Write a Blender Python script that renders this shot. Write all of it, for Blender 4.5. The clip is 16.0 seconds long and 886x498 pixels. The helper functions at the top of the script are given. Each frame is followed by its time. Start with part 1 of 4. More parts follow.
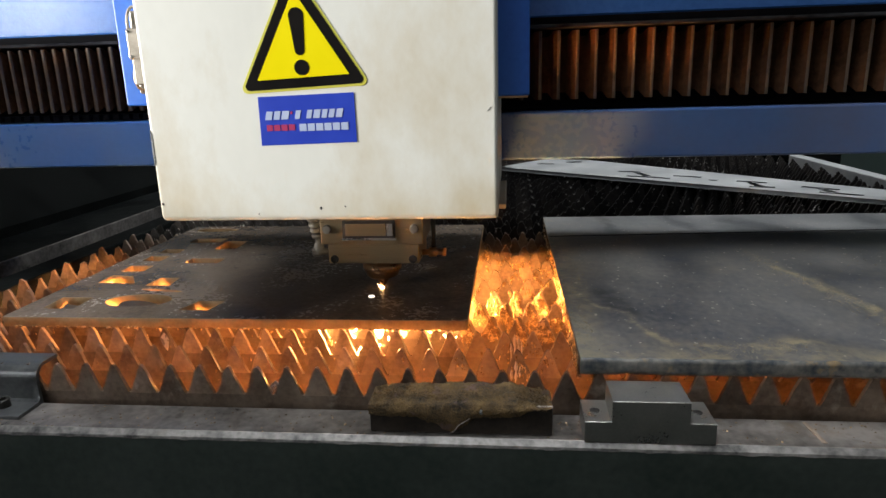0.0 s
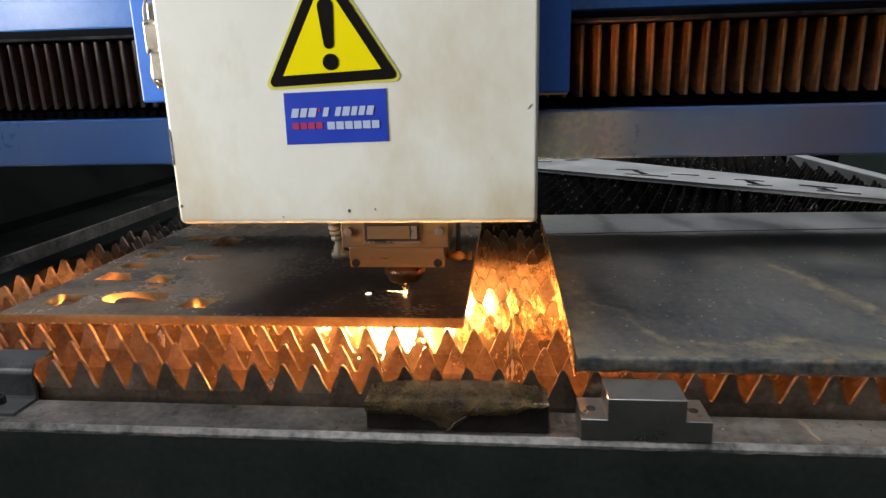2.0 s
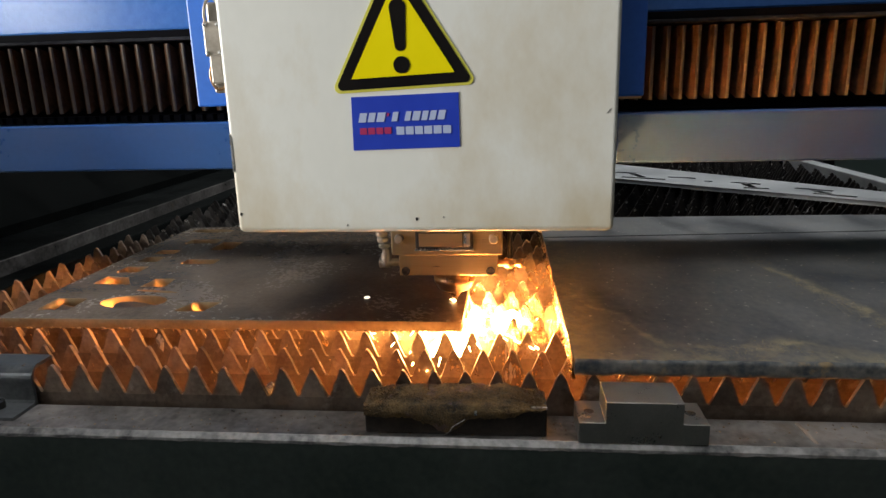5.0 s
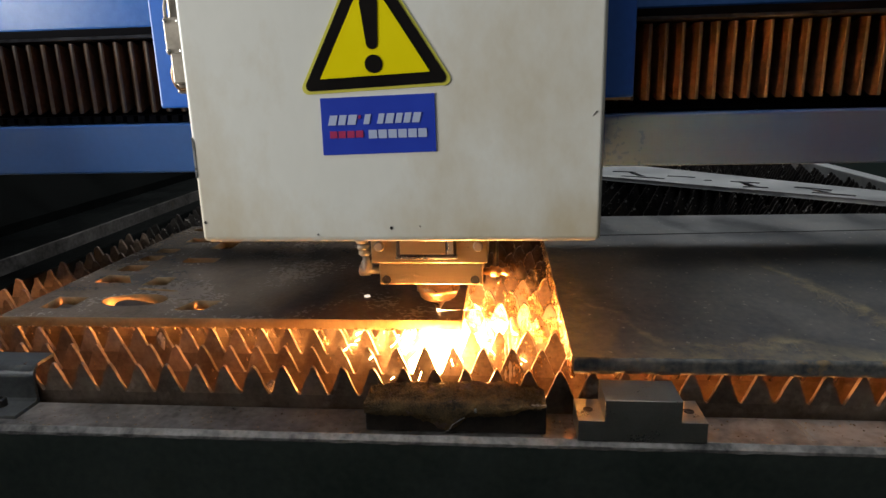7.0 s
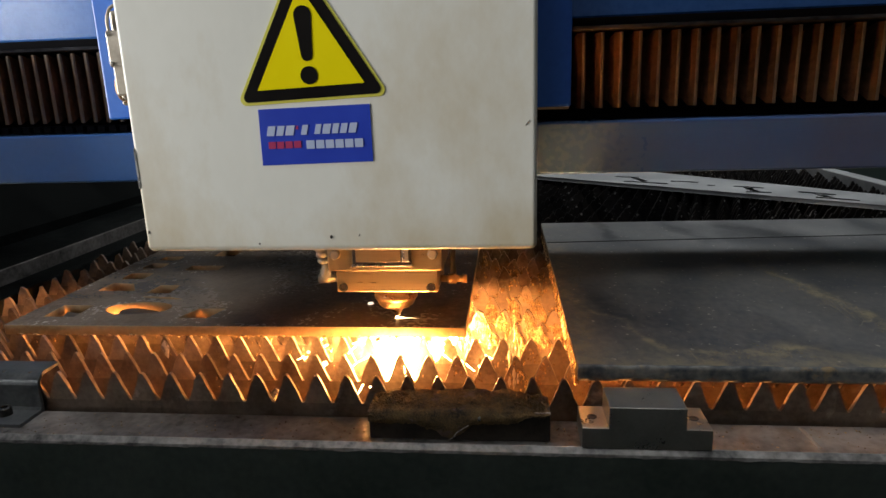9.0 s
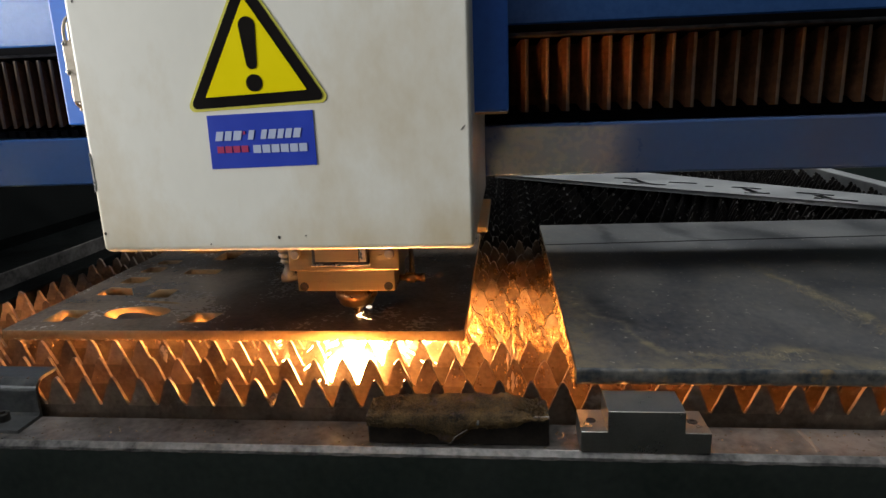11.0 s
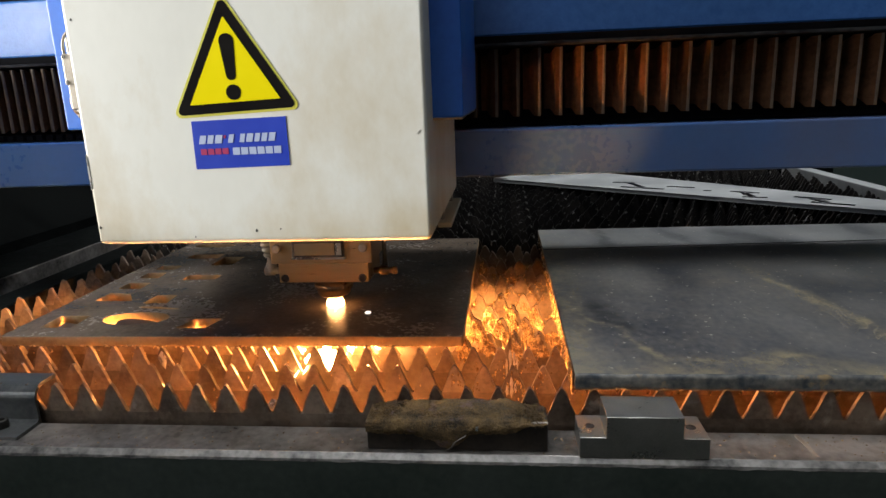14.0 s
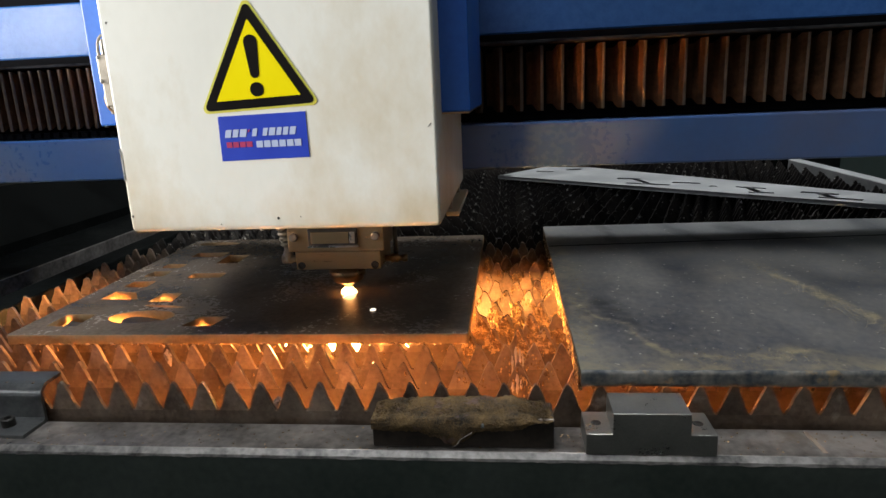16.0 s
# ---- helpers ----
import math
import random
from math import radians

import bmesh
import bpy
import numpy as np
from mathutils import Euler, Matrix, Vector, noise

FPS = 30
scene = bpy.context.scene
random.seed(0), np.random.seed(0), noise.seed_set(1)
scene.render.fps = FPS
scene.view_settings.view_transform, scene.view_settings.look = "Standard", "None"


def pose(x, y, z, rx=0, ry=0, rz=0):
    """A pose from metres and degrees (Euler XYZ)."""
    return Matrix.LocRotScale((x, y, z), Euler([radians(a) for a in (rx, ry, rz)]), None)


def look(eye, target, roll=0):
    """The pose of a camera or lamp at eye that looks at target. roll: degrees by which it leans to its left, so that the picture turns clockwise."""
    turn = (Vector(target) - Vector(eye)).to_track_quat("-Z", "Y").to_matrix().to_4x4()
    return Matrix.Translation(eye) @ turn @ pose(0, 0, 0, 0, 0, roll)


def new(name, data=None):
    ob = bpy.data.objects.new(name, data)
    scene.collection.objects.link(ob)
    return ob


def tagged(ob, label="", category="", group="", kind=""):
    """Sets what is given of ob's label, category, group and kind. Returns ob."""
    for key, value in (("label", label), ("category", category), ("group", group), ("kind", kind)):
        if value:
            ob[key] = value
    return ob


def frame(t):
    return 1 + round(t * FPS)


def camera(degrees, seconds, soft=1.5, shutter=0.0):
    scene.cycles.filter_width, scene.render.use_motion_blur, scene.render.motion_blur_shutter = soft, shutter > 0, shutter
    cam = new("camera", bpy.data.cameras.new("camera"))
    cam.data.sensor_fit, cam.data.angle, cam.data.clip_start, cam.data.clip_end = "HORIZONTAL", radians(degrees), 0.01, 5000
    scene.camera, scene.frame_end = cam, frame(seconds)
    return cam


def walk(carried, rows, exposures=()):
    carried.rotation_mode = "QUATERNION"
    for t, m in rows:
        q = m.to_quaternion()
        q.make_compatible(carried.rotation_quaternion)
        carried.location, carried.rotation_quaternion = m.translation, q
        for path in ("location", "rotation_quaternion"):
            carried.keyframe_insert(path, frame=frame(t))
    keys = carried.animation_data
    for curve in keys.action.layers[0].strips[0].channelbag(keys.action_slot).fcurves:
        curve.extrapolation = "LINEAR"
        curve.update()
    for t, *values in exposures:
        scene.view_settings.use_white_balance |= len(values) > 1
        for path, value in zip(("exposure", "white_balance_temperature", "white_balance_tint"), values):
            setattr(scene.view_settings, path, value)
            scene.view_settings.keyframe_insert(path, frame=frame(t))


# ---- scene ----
cam = camera(69.5, 16.0)
PATH = [
    (0.0, look((0.1558, -0.5564, 0.2619), (0.0540, 0.4068, 0.0131), -1.681)),
    (0.5, look((0.1561, -0.5564, 0.2612), (0.0518, 0.4063, 0.0116), -1.549)),
    (1.0, look((0.1567, -0.5564, 0.2612), (0.0532, 0.4063, 0.0111), -1.681)),
    (1.5, look((0.1572, -0.5562, 0.2618), (0.0599, 0.4072, 0.0122), -1.641)),
    (2.0, look((0.1575, -0.5556, 0.2615), (0.0580, 0.4069, 0.0091), -1.513)),
    (2.5, look((0.1581, -0.5552, 0.2613), (0.0615, 0.4082, 0.0112), -1.522)),
    (3.0, look((0.1583, -0.5554, 0.2621), (0.0651, 0.4094, 0.0164), -1.523)),
    (3.5, look((0.1580, -0.5557, 0.2627), (0.0647, 0.4092, 0.0172), -1.463)),
    (4.0, look((0.1574, -0.5558, 0.2628), (0.0593, 0.4077, 0.0137), -1.579)),
    (6.5, look((0.1570, -0.5621, 0.2653), (0.0655, 0.4023, 0.0174), -1.514)),
    (7.0, look((0.1571, -0.5612, 0.2645), (0.0618, 0.4023, 0.0141), -1.534)),
    (7.5, look((0.1567, -0.5608, 0.2642), (0.0597, 0.4021, 0.0127), -1.557)),
    (8.0, look((0.1566, -0.5609, 0.2651), (0.0561, 0.4025, 0.0166), -1.808)),
    (8.5, look((0.1567, -0.5610, 0.2661), (0.0555, 0.4027, 0.0192), -1.916)),
    (9.0, look((0.1572, -0.5613, 0.2668), (0.0569, 0.4038, 0.0245), -1.839)),
    (11.5, look((0.1587, -0.5600, 0.2699), (0.0599, 0.4057, 0.0300), -2.152)),
    (12.0, look((0.1593, -0.5601, 0.2703), (0.0605, 0.4072, 0.0368), -2.224)),
    (12.5, look((0.1592, -0.5610, 0.2708), (0.0625, 0.4059, 0.0347), -2.125)),
    (13.0, look((0.1586, -0.5615, 0.2717), (0.0596, 0.4057, 0.0377), -2.149)),
    (13.5, look((0.1584, -0.5613, 0.2723), (0.0606, 0.4060, 0.0382), -2.115)),
    (14.0, look((0.1584, -0.5611, 0.2721), (0.0616, 0.4060, 0.0365), -2.107)),
    (14.5, look((0.1581, -0.5609, 0.2715), (0.0606, 0.4061, 0.0359), -2.069)),
    (15.0, look((0.1578, -0.5603, 0.2709), (0.0586, 0.4063, 0.0350), -2.189)),
    (15.5, look((0.1578, -0.5595, 0.2705), (0.0556, 0.4069, 0.0347), -2.311)),
    (16.0, look((0.1581, -0.5590, 0.2705), (0.0538, 0.4065, 0.0317), -2.490)),
]
EXPOSURES = [(0.0, 0.34), (1.0, 0.22), (2.5, 0.14), (4.0, 0.10), (6.5, -0.52), (9.0, -0.52), (11.5, -0.36), (12.5, -0.05), (13.5, 0.10), (14.5, 0.12), (16.0, 0.15)]
walk(cam, PATH, EXPOSURES)

# lamp powers and glow strengths
KEY_W, WEST_W, SIDE_W, FAR_W = 172, 8, 64, 46
HOT, JET, SPLASH, SPARK, LOBE, KERF = 2050, 260, 1350, 850, 310, 30

# ---------------------------------------------------------------- path of the cutting head (seconds, x, y)
HEAD = [
    (0.0, -0.0067, 0.2139), (0.5, 0.0000, 0.2040), (1.0, 0.0089, 0.1957), (1.5, 0.0182, 0.1902),
    (2.0, 0.0305, 0.1855), (2.5, 0.0442, 0.1848), (3.0, 0.0567, 0.1849), (3.5, 0.0693, 0.1843),
    (4.0, 0.0818, 0.1838), (4.5, 0.0905, 0.1790), (5.0, 0.0950, 0.1680), (5.5, 0.0965, 0.1550),
    (6.0, 0.0950, 0.1400), (6.5, 0.0897, 0.1303), (7.0, 0.0793, 0.1286), (7.5, 0.0660, 0.1279),
    (8.0, 0.0531, 0.1282), (8.5, 0.0391, 0.1289), (9.0, 0.0271, 0.1279), (9.5, 0.0145, 0.1300),
    (10.0, 0.0020, 0.1345), (10.5, -0.0105, 0.1400), (11.0, -0.0215, 0.1465), (11.5, -0.0309, 0.1535),
    (12.0, -0.0394, 0.1630), (12.5, -0.0481, 0.1730), (13.0, -0.0548, 0.1832), (13.5, -0.0592, 0.1934),
    (14.0, -0.0626, 0.2042), (14.5, -0.0646, 0.2159), (15.0, -0.0656, 0.2288), (15.5, -0.0642, 0.2403),
    (16.0, -0.0628, 0.2522),
]

# ---------------------------------------------------------------- world and lamps
world = bpy.data.worlds.new("hall_air")
scene.world = world
world.use_nodes = True
world.node_tree.nodes["Background"].inputs[0].default_value = (0.55, 0.65, 0.8, 1)
world.node_tree.nodes["Background"].inputs[1].default_value = 0.085


def area_lamp(name, eye, target, sx, sy, watts, colour):
    data = bpy.data.lights.new(name, "AREA")
    data.shape, data.size, data.size_y, data.energy, data.color = "RECTANGLE", sx, sy, watts, colour
    ob = new(name, data)
    ob.matrix_world = look(eye, target)
    return ob


area_lamp("hall_lamp_low", (-2.9, -0.95, 0.50), (0, 0.1, 0.3), 0.9, 0.2, KEY_W, (1.0, 0.97, 0.92))
area_lamp("hall_lamp_west", (-1.95, -1.62, 0.68), (-0.4, 0.3, 0.4), 0.3, 0.16, WEST_W, (0.95, 0.97, 1.0))
area_lamp("hall_lamp_overhead", (-0.20, -0.15, 2.9), (-0.12, 0.0, 0.0), 1.0, 2.2, SIDE_W, (0.92, 0.96, 1.0))
# unseen fill added behind the gantry to brighten the far sheet
area_lamp("far_fill_lamp", (1.1, 2.3, 2.2), (0.7, 1.1, 0.0), 1.2, 0.4, FAR_W, (0.9, 0.95, 1.0))


# ---------------------------------------------------------------- materials
def surface(name, low, high, scale=30.0, rough=(0.4, 0.6), metal=0.0, bump=0.15, fine=6.0, spots=None, spot_at=(0.6, 0.7),
            spot_scale=12.0, stretch=(1, 1, 1), vary=0.0, bump_dist=0.002, coat=0.0, island=0.0, specks=None, edge_tint=()):
    """A procedural surface: two colours mixed by coarse and fine noise, an optional third as spots, with relief."""
    m = bpy.data.materials.new(name)
    m.use_nodes = True
    nt = m.node_tree
    n, l = nt.nodes, nt.links
    b = n["Principled BSDF"]
    co = n.new("ShaderNodeTexCoord")
    mp = n.new("ShaderNodeMapping")
    mp.inputs["Scale"].default_value = stretch
    l.new(co.outputs["Object"], mp.inputs[0])
    coarse = n.new("ShaderNodeTexNoise")
    coarse.inputs["Scale"].default_value, coarse.inputs["Detail"].default_value = scale, 5
    grain = n.new("ShaderNodeTexNoise")
    grain.inputs["Scale"].default_value, grain.inputs["Detail"].default_value = scale * fine, 4
    for t in (coarse, grain):
        l.new(mp.outputs[0], t.inputs["Vector"])
    if vary:
        info = n.new("ShaderNodeObjectInfo")
        add = n.new("ShaderNodeVectorMath")
        add.operation = "MULTIPLY_ADD"
        add.inputs[1].default_value = (1, 1, 1)
        l.new(mp.outputs[0], add.inputs[0])
        l.new(info.outputs["Random"], add.inputs[2])
        l.new(add.outputs[0], coarse.inputs["Vector"])
    mix = n.new("ShaderNodeMath")
    mix.operation = "MULTIPLY_ADD"
    mix.inputs[1].default_value = 0.35
    l.new(grain.outputs[0], mix.inputs[0])
    sc = n.new("ShaderNodeMath")
    sc.operation = "MULTIPLY"
    sc.inputs[1].default_value = 0.65
    l.new(coarse.outputs[0], sc.inputs[0])
    l.new(sc.outputs[0], mix.inputs[2])
    ramp = n.new("ShaderNodeValToRGB")
    ramp.color_ramp.elements[0].position, ramp.color_ramp.elements[1].position = 0.36, 0.64
    ramp.color_ramp.elements[0].color, ramp.color_ramp.elements[1].color = (*low, 1), (*high, 1)
    l.new(mix.outputs[0], ramp.inputs[0])
    colour = ramp.outputs[0]
    if spots:
        sp = n.new("ShaderNodeTexNoise")
        sp.inputs["Scale"].default_value, sp.inputs["Detail"].default_value = spot_scale, 7
        sp.inputs["Roughness"].default_value = 0.65
        l.new(mp.outputs[0], sp.inputs["Vector"])
        sr = n.new("ShaderNodeMapRange")
        sr.inputs[1].default_value, sr.inputs[2].default_value = spot_at
        mask = sp.outputs[0]
        if edge_tint:
            xyz = n.new("ShaderNodeSeparateXYZ")
            l.new(co.outputs["Object"], xyz.inputs[0])
            for axis, start, stop, amount in edge_tint:
                er = n.new("ShaderNodeMapRange")
                er.inputs[1].default_value, er.inputs[2].default_value, er.inputs[3].default_value, er.inputs[4].default_value = start, stop, amount, 0
                l.new(xyz.outputs[axis], er.inputs[0])
                ad = n.new("ShaderNodeMath")
                ad.operation = "ADD"
                l.new(mask, ad.inputs[0])
                l.new(er.outputs[0], ad.inputs[1])
                mask = ad.outputs[0]
        l.new(mask, sr.inputs[0])
        mc = n.new("ShaderNodeMix")
        mc.data_type = "RGBA"
        l.new(sr.outputs[0], mc.inputs[0])
        l.new(colour, mc.inputs[6])
        mc.inputs[7].default_value = (*spots, 1)
        colour = mc.outputs[2]
    if specks:
        vo = n.new("ShaderNodeTexNoise")
        vo.inputs["Scale"].default_value, vo.inputs["Detail"].default_value = specks[1], 2
        l.new(co.outputs["Object"], vo.inputs["Vector"])
        vr = n.new("ShaderNodeMapRange")
        vr.inputs[1].default_value, vr.inputs[2].default_value = specks[2], specks[2] + 0.05
        l.new(vo.outputs[0], vr.inputs[0])
        ms = n.new("ShaderNodeMix")
        ms.data_type = "RGBA"
        l.new(vr.outputs[0], ms.inputs[0])
        l.new(colour, ms.inputs[6])
        ms.inputs[7].default_value = (*specks[0], 1)
        colour = ms.outputs[2]
    if island:
        geo = n.new("ShaderNodeNewGeometry")
        ir = n.new("ShaderNodeMapRange")
        ir.inputs[3].default_value, ir.inputs[4].default_value = 1 - island, 1 + island
        l.new(geo.outputs["Random Per Island"], ir.inputs[0])
        mi = n.new("ShaderNodeMix")
        mi.data_type, mi.blend_type = "RGBA", "MULTIPLY"
        mi.inputs[0].default_value = 1
        l.new(colour, mi.inputs[6])
        l.new(ir.outputs[0], mi.inputs[7])
        colour = mi.outputs[2]
    l.new(colour, b.inputs["Base Color"])
    rr = n.new("ShaderNodeMapRange")
    rr.inputs[1].default_value, rr.inputs[2].default_value = 0.35, 0.65
    rr.inputs[3].default_value, rr.inputs[4].default_value = rough
    l.new(mix.outputs[0], rr.inputs[0])
    l.new(rr.outputs[0], b.inputs["Roughness"])
    b.inputs["Metallic"].default_value = metal
    b.inputs["Coat Weight"].default_value = coat
    if bump:
        bp = n.new("ShaderNodeBump")
        bp.inputs["Strength"].default_value, bp.inputs["Distance"].default_value = bump, bump_dist
        l.new(mix.outputs[0], bp.inputs["Height"])
        l.new(bp.outputs[0], b.inputs["Normal"])
    return m


def mill_scale():
    """Blue-grey scale with brown blotches, yellow rust dust along drag lines and edges, and smeared soot."""
    m = surface("blue_grey_mill_scale", (0.040, 0.045, 0.060), (0.205, 0.198, 0.190), 7, (0.30, 0.50), 0.2, 0.08, 18, stretch=(1.0, 0.7, 1.0), specks=((0.50, 0.46, 0.38), 130, 0.68))
    nt = m.node_tree
    n, l = nt.nodes, nt.links
    b = n["Principled BSDF"]
    colour = b.inputs["Base Color"].links[0].from_socket
    co = n.new("ShaderNodeTexCoord")

    def math_node(op, a, c):
        k = n.new("ShaderNodeMath")
        k.operation = op
        for i, v in enumerate((a, c)):
            if isinstance(v, (int, float)):
                k.inputs[i].default_value = v
            else:
                l.new(v, k.inputs[i])
        return k.outputs[0]

    def ranged(v, a0, a1, b0=0.0, b1=1.0):
        k = n.new("ShaderNodeMapRange")
        k.interpolation_type = "SMOOTHSTEP"
        for i, w in enumerate((a0, a1, b0, b1)):
            k.inputs[i + 1].default_value = w
        l.new(v, k.inputs[0])
        return k.outputs[0]

    def cloud(scale, detail=6, rough=0.62, stretch=(1, 1, 1)):
        mp = n.new("ShaderNodeMapping")
        mp.inputs["Scale"].default_value = stretch
        l.new(co.outputs["Object"], mp.inputs[0])
        k = n.new("ShaderNodeTexNoise")
        k.inputs["Scale"].default_value, k.inputs["Detail"].default_value, k.inputs["Roughness"].default_value = scale, detail, rough
        l.new(mp.outputs[0], k.inputs["Vector"])
        return k.outputs[0]

    xyz = n.new("ShaderNodeSeparateXYZ")
    l.new(co.outputs["Object"], xyz.inputs[0])
    wobble = ranged(cloud(9), 0.3, 0.7, -0.012, 0.012)

    def streak(a, c, width):
        """1 on the line from a to c, fading to 0 at that distance and past its ends."""
        d = Vector((c[0] - a[0], c[1] - a[1]))
        long = d.length
        d.normalize()
        along = math_node("ADD", math_node("MULTIPLY", xyz.outputs[0], d.x), math_node("ADD", math_node("MULTIPLY", xyz.outputs[1], d.y), -(a[0] * d.x + a[1] * d.y)))
        across = math_node("ADD", math_node("MULTIPLY", xyz.outputs[0], -d.y), math_node("ADD", math_node("MULTIPLY", xyz.outputs[1], d.x), a[0] * d.y - a[1] * d.x))
        across = math_node("ABSOLUTE", math_node("ADD", across, wobble), 0)
        ends = math_node("MULTIPLY", ranged(along, -0.03, 0.02), ranged(along, long + 0.03, long - 0.02))
        return math_node("MULTIPLY", ranged(across, width, 0.0), ends)

    def lay(mask, rgb):
        nonlocal colour
        k = n.new("ShaderNodeMix")
        k.data_type = "RGBA"
        l.new(mask, k.inputs[0])
        l.new(colour, k.inputs[6])
        k.inputs[7].default_value = (*rgb, 1)
        colour = k.outputs[2]

    grit = cloud(38, 8, 0.72)
    dust = ranged(xyz.outputs[1], 0.050, -0.01, 0.0, 0.70)
    for mask in (ranged(xyz.outputs[0], 0.270, 0.215, 0.0, 0.70), streak((0.500, 0.37), (0.556, 0.05), 0.015), streak((0.735, 0.42), (0.700, 0.20), 0.024), streak((0.240, 0.19), (0.310, 0.03), 0.010), streak((0.335, 0.020), (0.450, 0.036), 0.020)):
        dust = math_node("MAXIMUM", dust, mask)
    lay(math_node("MULTIPLY", math_node("ADD", dust, 0.10), ranged(grit, 0.40, 0.64, 0.04, 0.80)), (0.38, 0.315, 0.19))
    lay(math_node("MULTIPLY", ranged(cloud(5, 4), 0.52, 0.74), ranged(grit, 0.38, 0.62, 0.1, 0.55)), (0.27, 0.225, 0.17))
    soot = streak((0.318, 0.640), (0.338, 0.50), 0.017)
    for a, c, w in (((0.447, 0.640), (0.480, 0.47), 0.026), ((0.540, 0.620), (0.62, 0.50), 0.045), ((0.268, 0.20), (0.285, 0.12), 0.014)):
        soot = math_node("MAXIMUM", soot, streak(a, c, w))
    lay(math_node("MULTIPLY", soot, ranged(cloud(24), 0.32, 0.58, 0.10, 0.85)), (0.020, 0.021, 0.024))
    back = math_node("MULTIPLY", ranged(xyz.outputs[1], 0.485, 0.515), ranged(soot, 0.6, 0.0))
    lay(math_node("MULTIPLY", back, ranged(cloud(16, stretch=(1, 0.5, 1)), 0.34, 0.62, 0.0, 0.6)), (0.21, 0.21, 0.20))
    l.new(colour, b.inputs["Base Color"])
    return m


M_STOCK = mill_scale()


def glow(name, colour, strength):
    m = bpy.data.materials.new(name)
    m.use_nodes = True
    b = m.node_tree.nodes["Principled BSDF"]
    b.inputs["Base Color"].default_value = (0.1, 0.05, 0.02, 1)
    b.inputs["Emission Color"].default_value, b.inputs["Emission Strength"].default_value = (*colour, 1), strength
    return m


M_WHITE = surface("cream_white_paint", (0.70, 0.705, 0.655), (0.74, 0.745, 0.695), 5, (0.34, 0.42), bump=0.01, fine=20, spots=(0.50, 0.41, 0.25), spot_at=(0.52, 0.86), spot_scale=6.0, stretch=(1.0, 1.0, 0.60), edge_tint=(("Z", 0.140, 0.190, 0.13), ("X", 0.155, 0.06, 0.06), ("X", -0.175, -0.13, 0.08)))
M_BLUE = surface("blue_machine_paint", (0.019, 0.125, 0.56), (0.028, 0.165, 0.66), 8, (0.38, 0.5), bump=0.12, fine=25)
M_BEAM = surface("blue_beam_paint", (0.032, 0.120, 0.36), (0.046, 0.150, 0.43), 80, (0.20, 0.26), bump=0.22, fine=3)
# brown spots towards +x put the cut's orange glow into the paint
M_BEAMLOW = surface("blue_beam_paint_glow_tinted", (0.036, 0.135, 0.37), (0.046, 0.155, 0.43), 5, (0.26, 0.34), bump=0.03, fine=25, spots=(0.135, 0.105, 0.088), spot_at=(0.36, 1.25), spot_scale=3, edge_tint=(("X", 0.20, -0.20, 0.16),))
M_BLACK = surface("black_rail", (0.002, 0.002, 0.003), (0.006, 0.006, 0.007), 20, (0.6, 0.8), bump=0.1)
M_DUST = surface("grey_dust_on_black", (0.006, 0.006, 0.008), (0.040, 0.041, 0.044), 40, (0.7, 0.9), 0.0, 0.3, 5, stretch=(0.5, 1, 1))
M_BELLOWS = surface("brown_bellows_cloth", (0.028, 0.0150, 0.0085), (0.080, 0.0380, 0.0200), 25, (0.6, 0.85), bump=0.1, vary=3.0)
M_CREST = surface("pale_fold_edge", (0.042, 0.029, 0.019), (0.110, 0.078, 0.052), 60, (0.6, 0.85), bump=0.1, vary=3.0)
M_SLAT = surface("rusty_slat_steel", (0.105, 0.072, 0.05), (0.26, 0.195, 0.145), 28, (0.34, 0.55), 0.35, 0.35, 8, spots=(0.40, 0.34, 0.28), spot_at=(0.60, 0.72), spot_scale=22, vary=5.0, island=0.4)
M_SLAG = surface("crusted_slag", (0.20, 0.12, 0.055), (0.62, 0.42, 0.21), 120, (0.12, 0.36), 0.45, 0.9, 4)
M_PLATE = surface("brown_steel_plate", (0.20, 0.148, 0.108), (0.37, 0.285, 0.215), 9, (0.20, 0.30), 0.25, 0.02, 22, spots=(0.085, 0.078, 0.075), spot_at=(0.48, 0.72), spot_scale=7, specks=((0.34, 0.29, 0.24), 160, 0.78))
M_OXIDE = surface("orange_oxide_edge", (0.27, 0.165, 0.075), (0.46, 0.31, 0.155), 26, (0.4, 0.6), 0.2, 0.2, 7)
M_EDGE = surface("torch_cut_edge", (0.05, 0.06, 0.07), (0.20, 0.19, 0.17), 45, (0.4, 0.6), 0.3, 0.5, 4, spots=(0.32, 0.22, 0.10), spot_at=(0.58, 0.68), spot_scale=30)
M_RAIL = surface("worn_rail_steel", (0.12, 0.110, 0.102), (0.46, 0.420, 0.385), 13, (0.26, 0.48), 0.7, 0.14, 10, spots=(0.30, 0.24, 0.18), spot_at=(0.62, 0.75), spot_scale=14)
M_FRONT = surface("dark_green_black_paint", (0.06, 0.078, 0.068), (0.12, 0.14, 0.125), 10, (0.28, 0.42), 0.0, 0.1, 12, spots=(0.09, 0.08, 0.07), spot_at=(0.70, 0.78), spot_scale=40)
M_BRIGHT = surface("bare_edge_steel", (0.03, 0.030, 0.030), (0.34, 0.32, 0.30), 34, (0.4, 0.6), 0.3, 0.3, 5)
M_STAIN = surface("matt_soot_stain", (0.008, 0.008, 0.008), (0.03, 0.028, 0.025), 60, (0.85, 0.95), bump=0.1)
M_RUST = surface("yellow_rust_fleck", (0.17, 0.145, 0.100), (0.30, 0.255, 0.175), 60, (0.6, 0.8), bump=0.2)
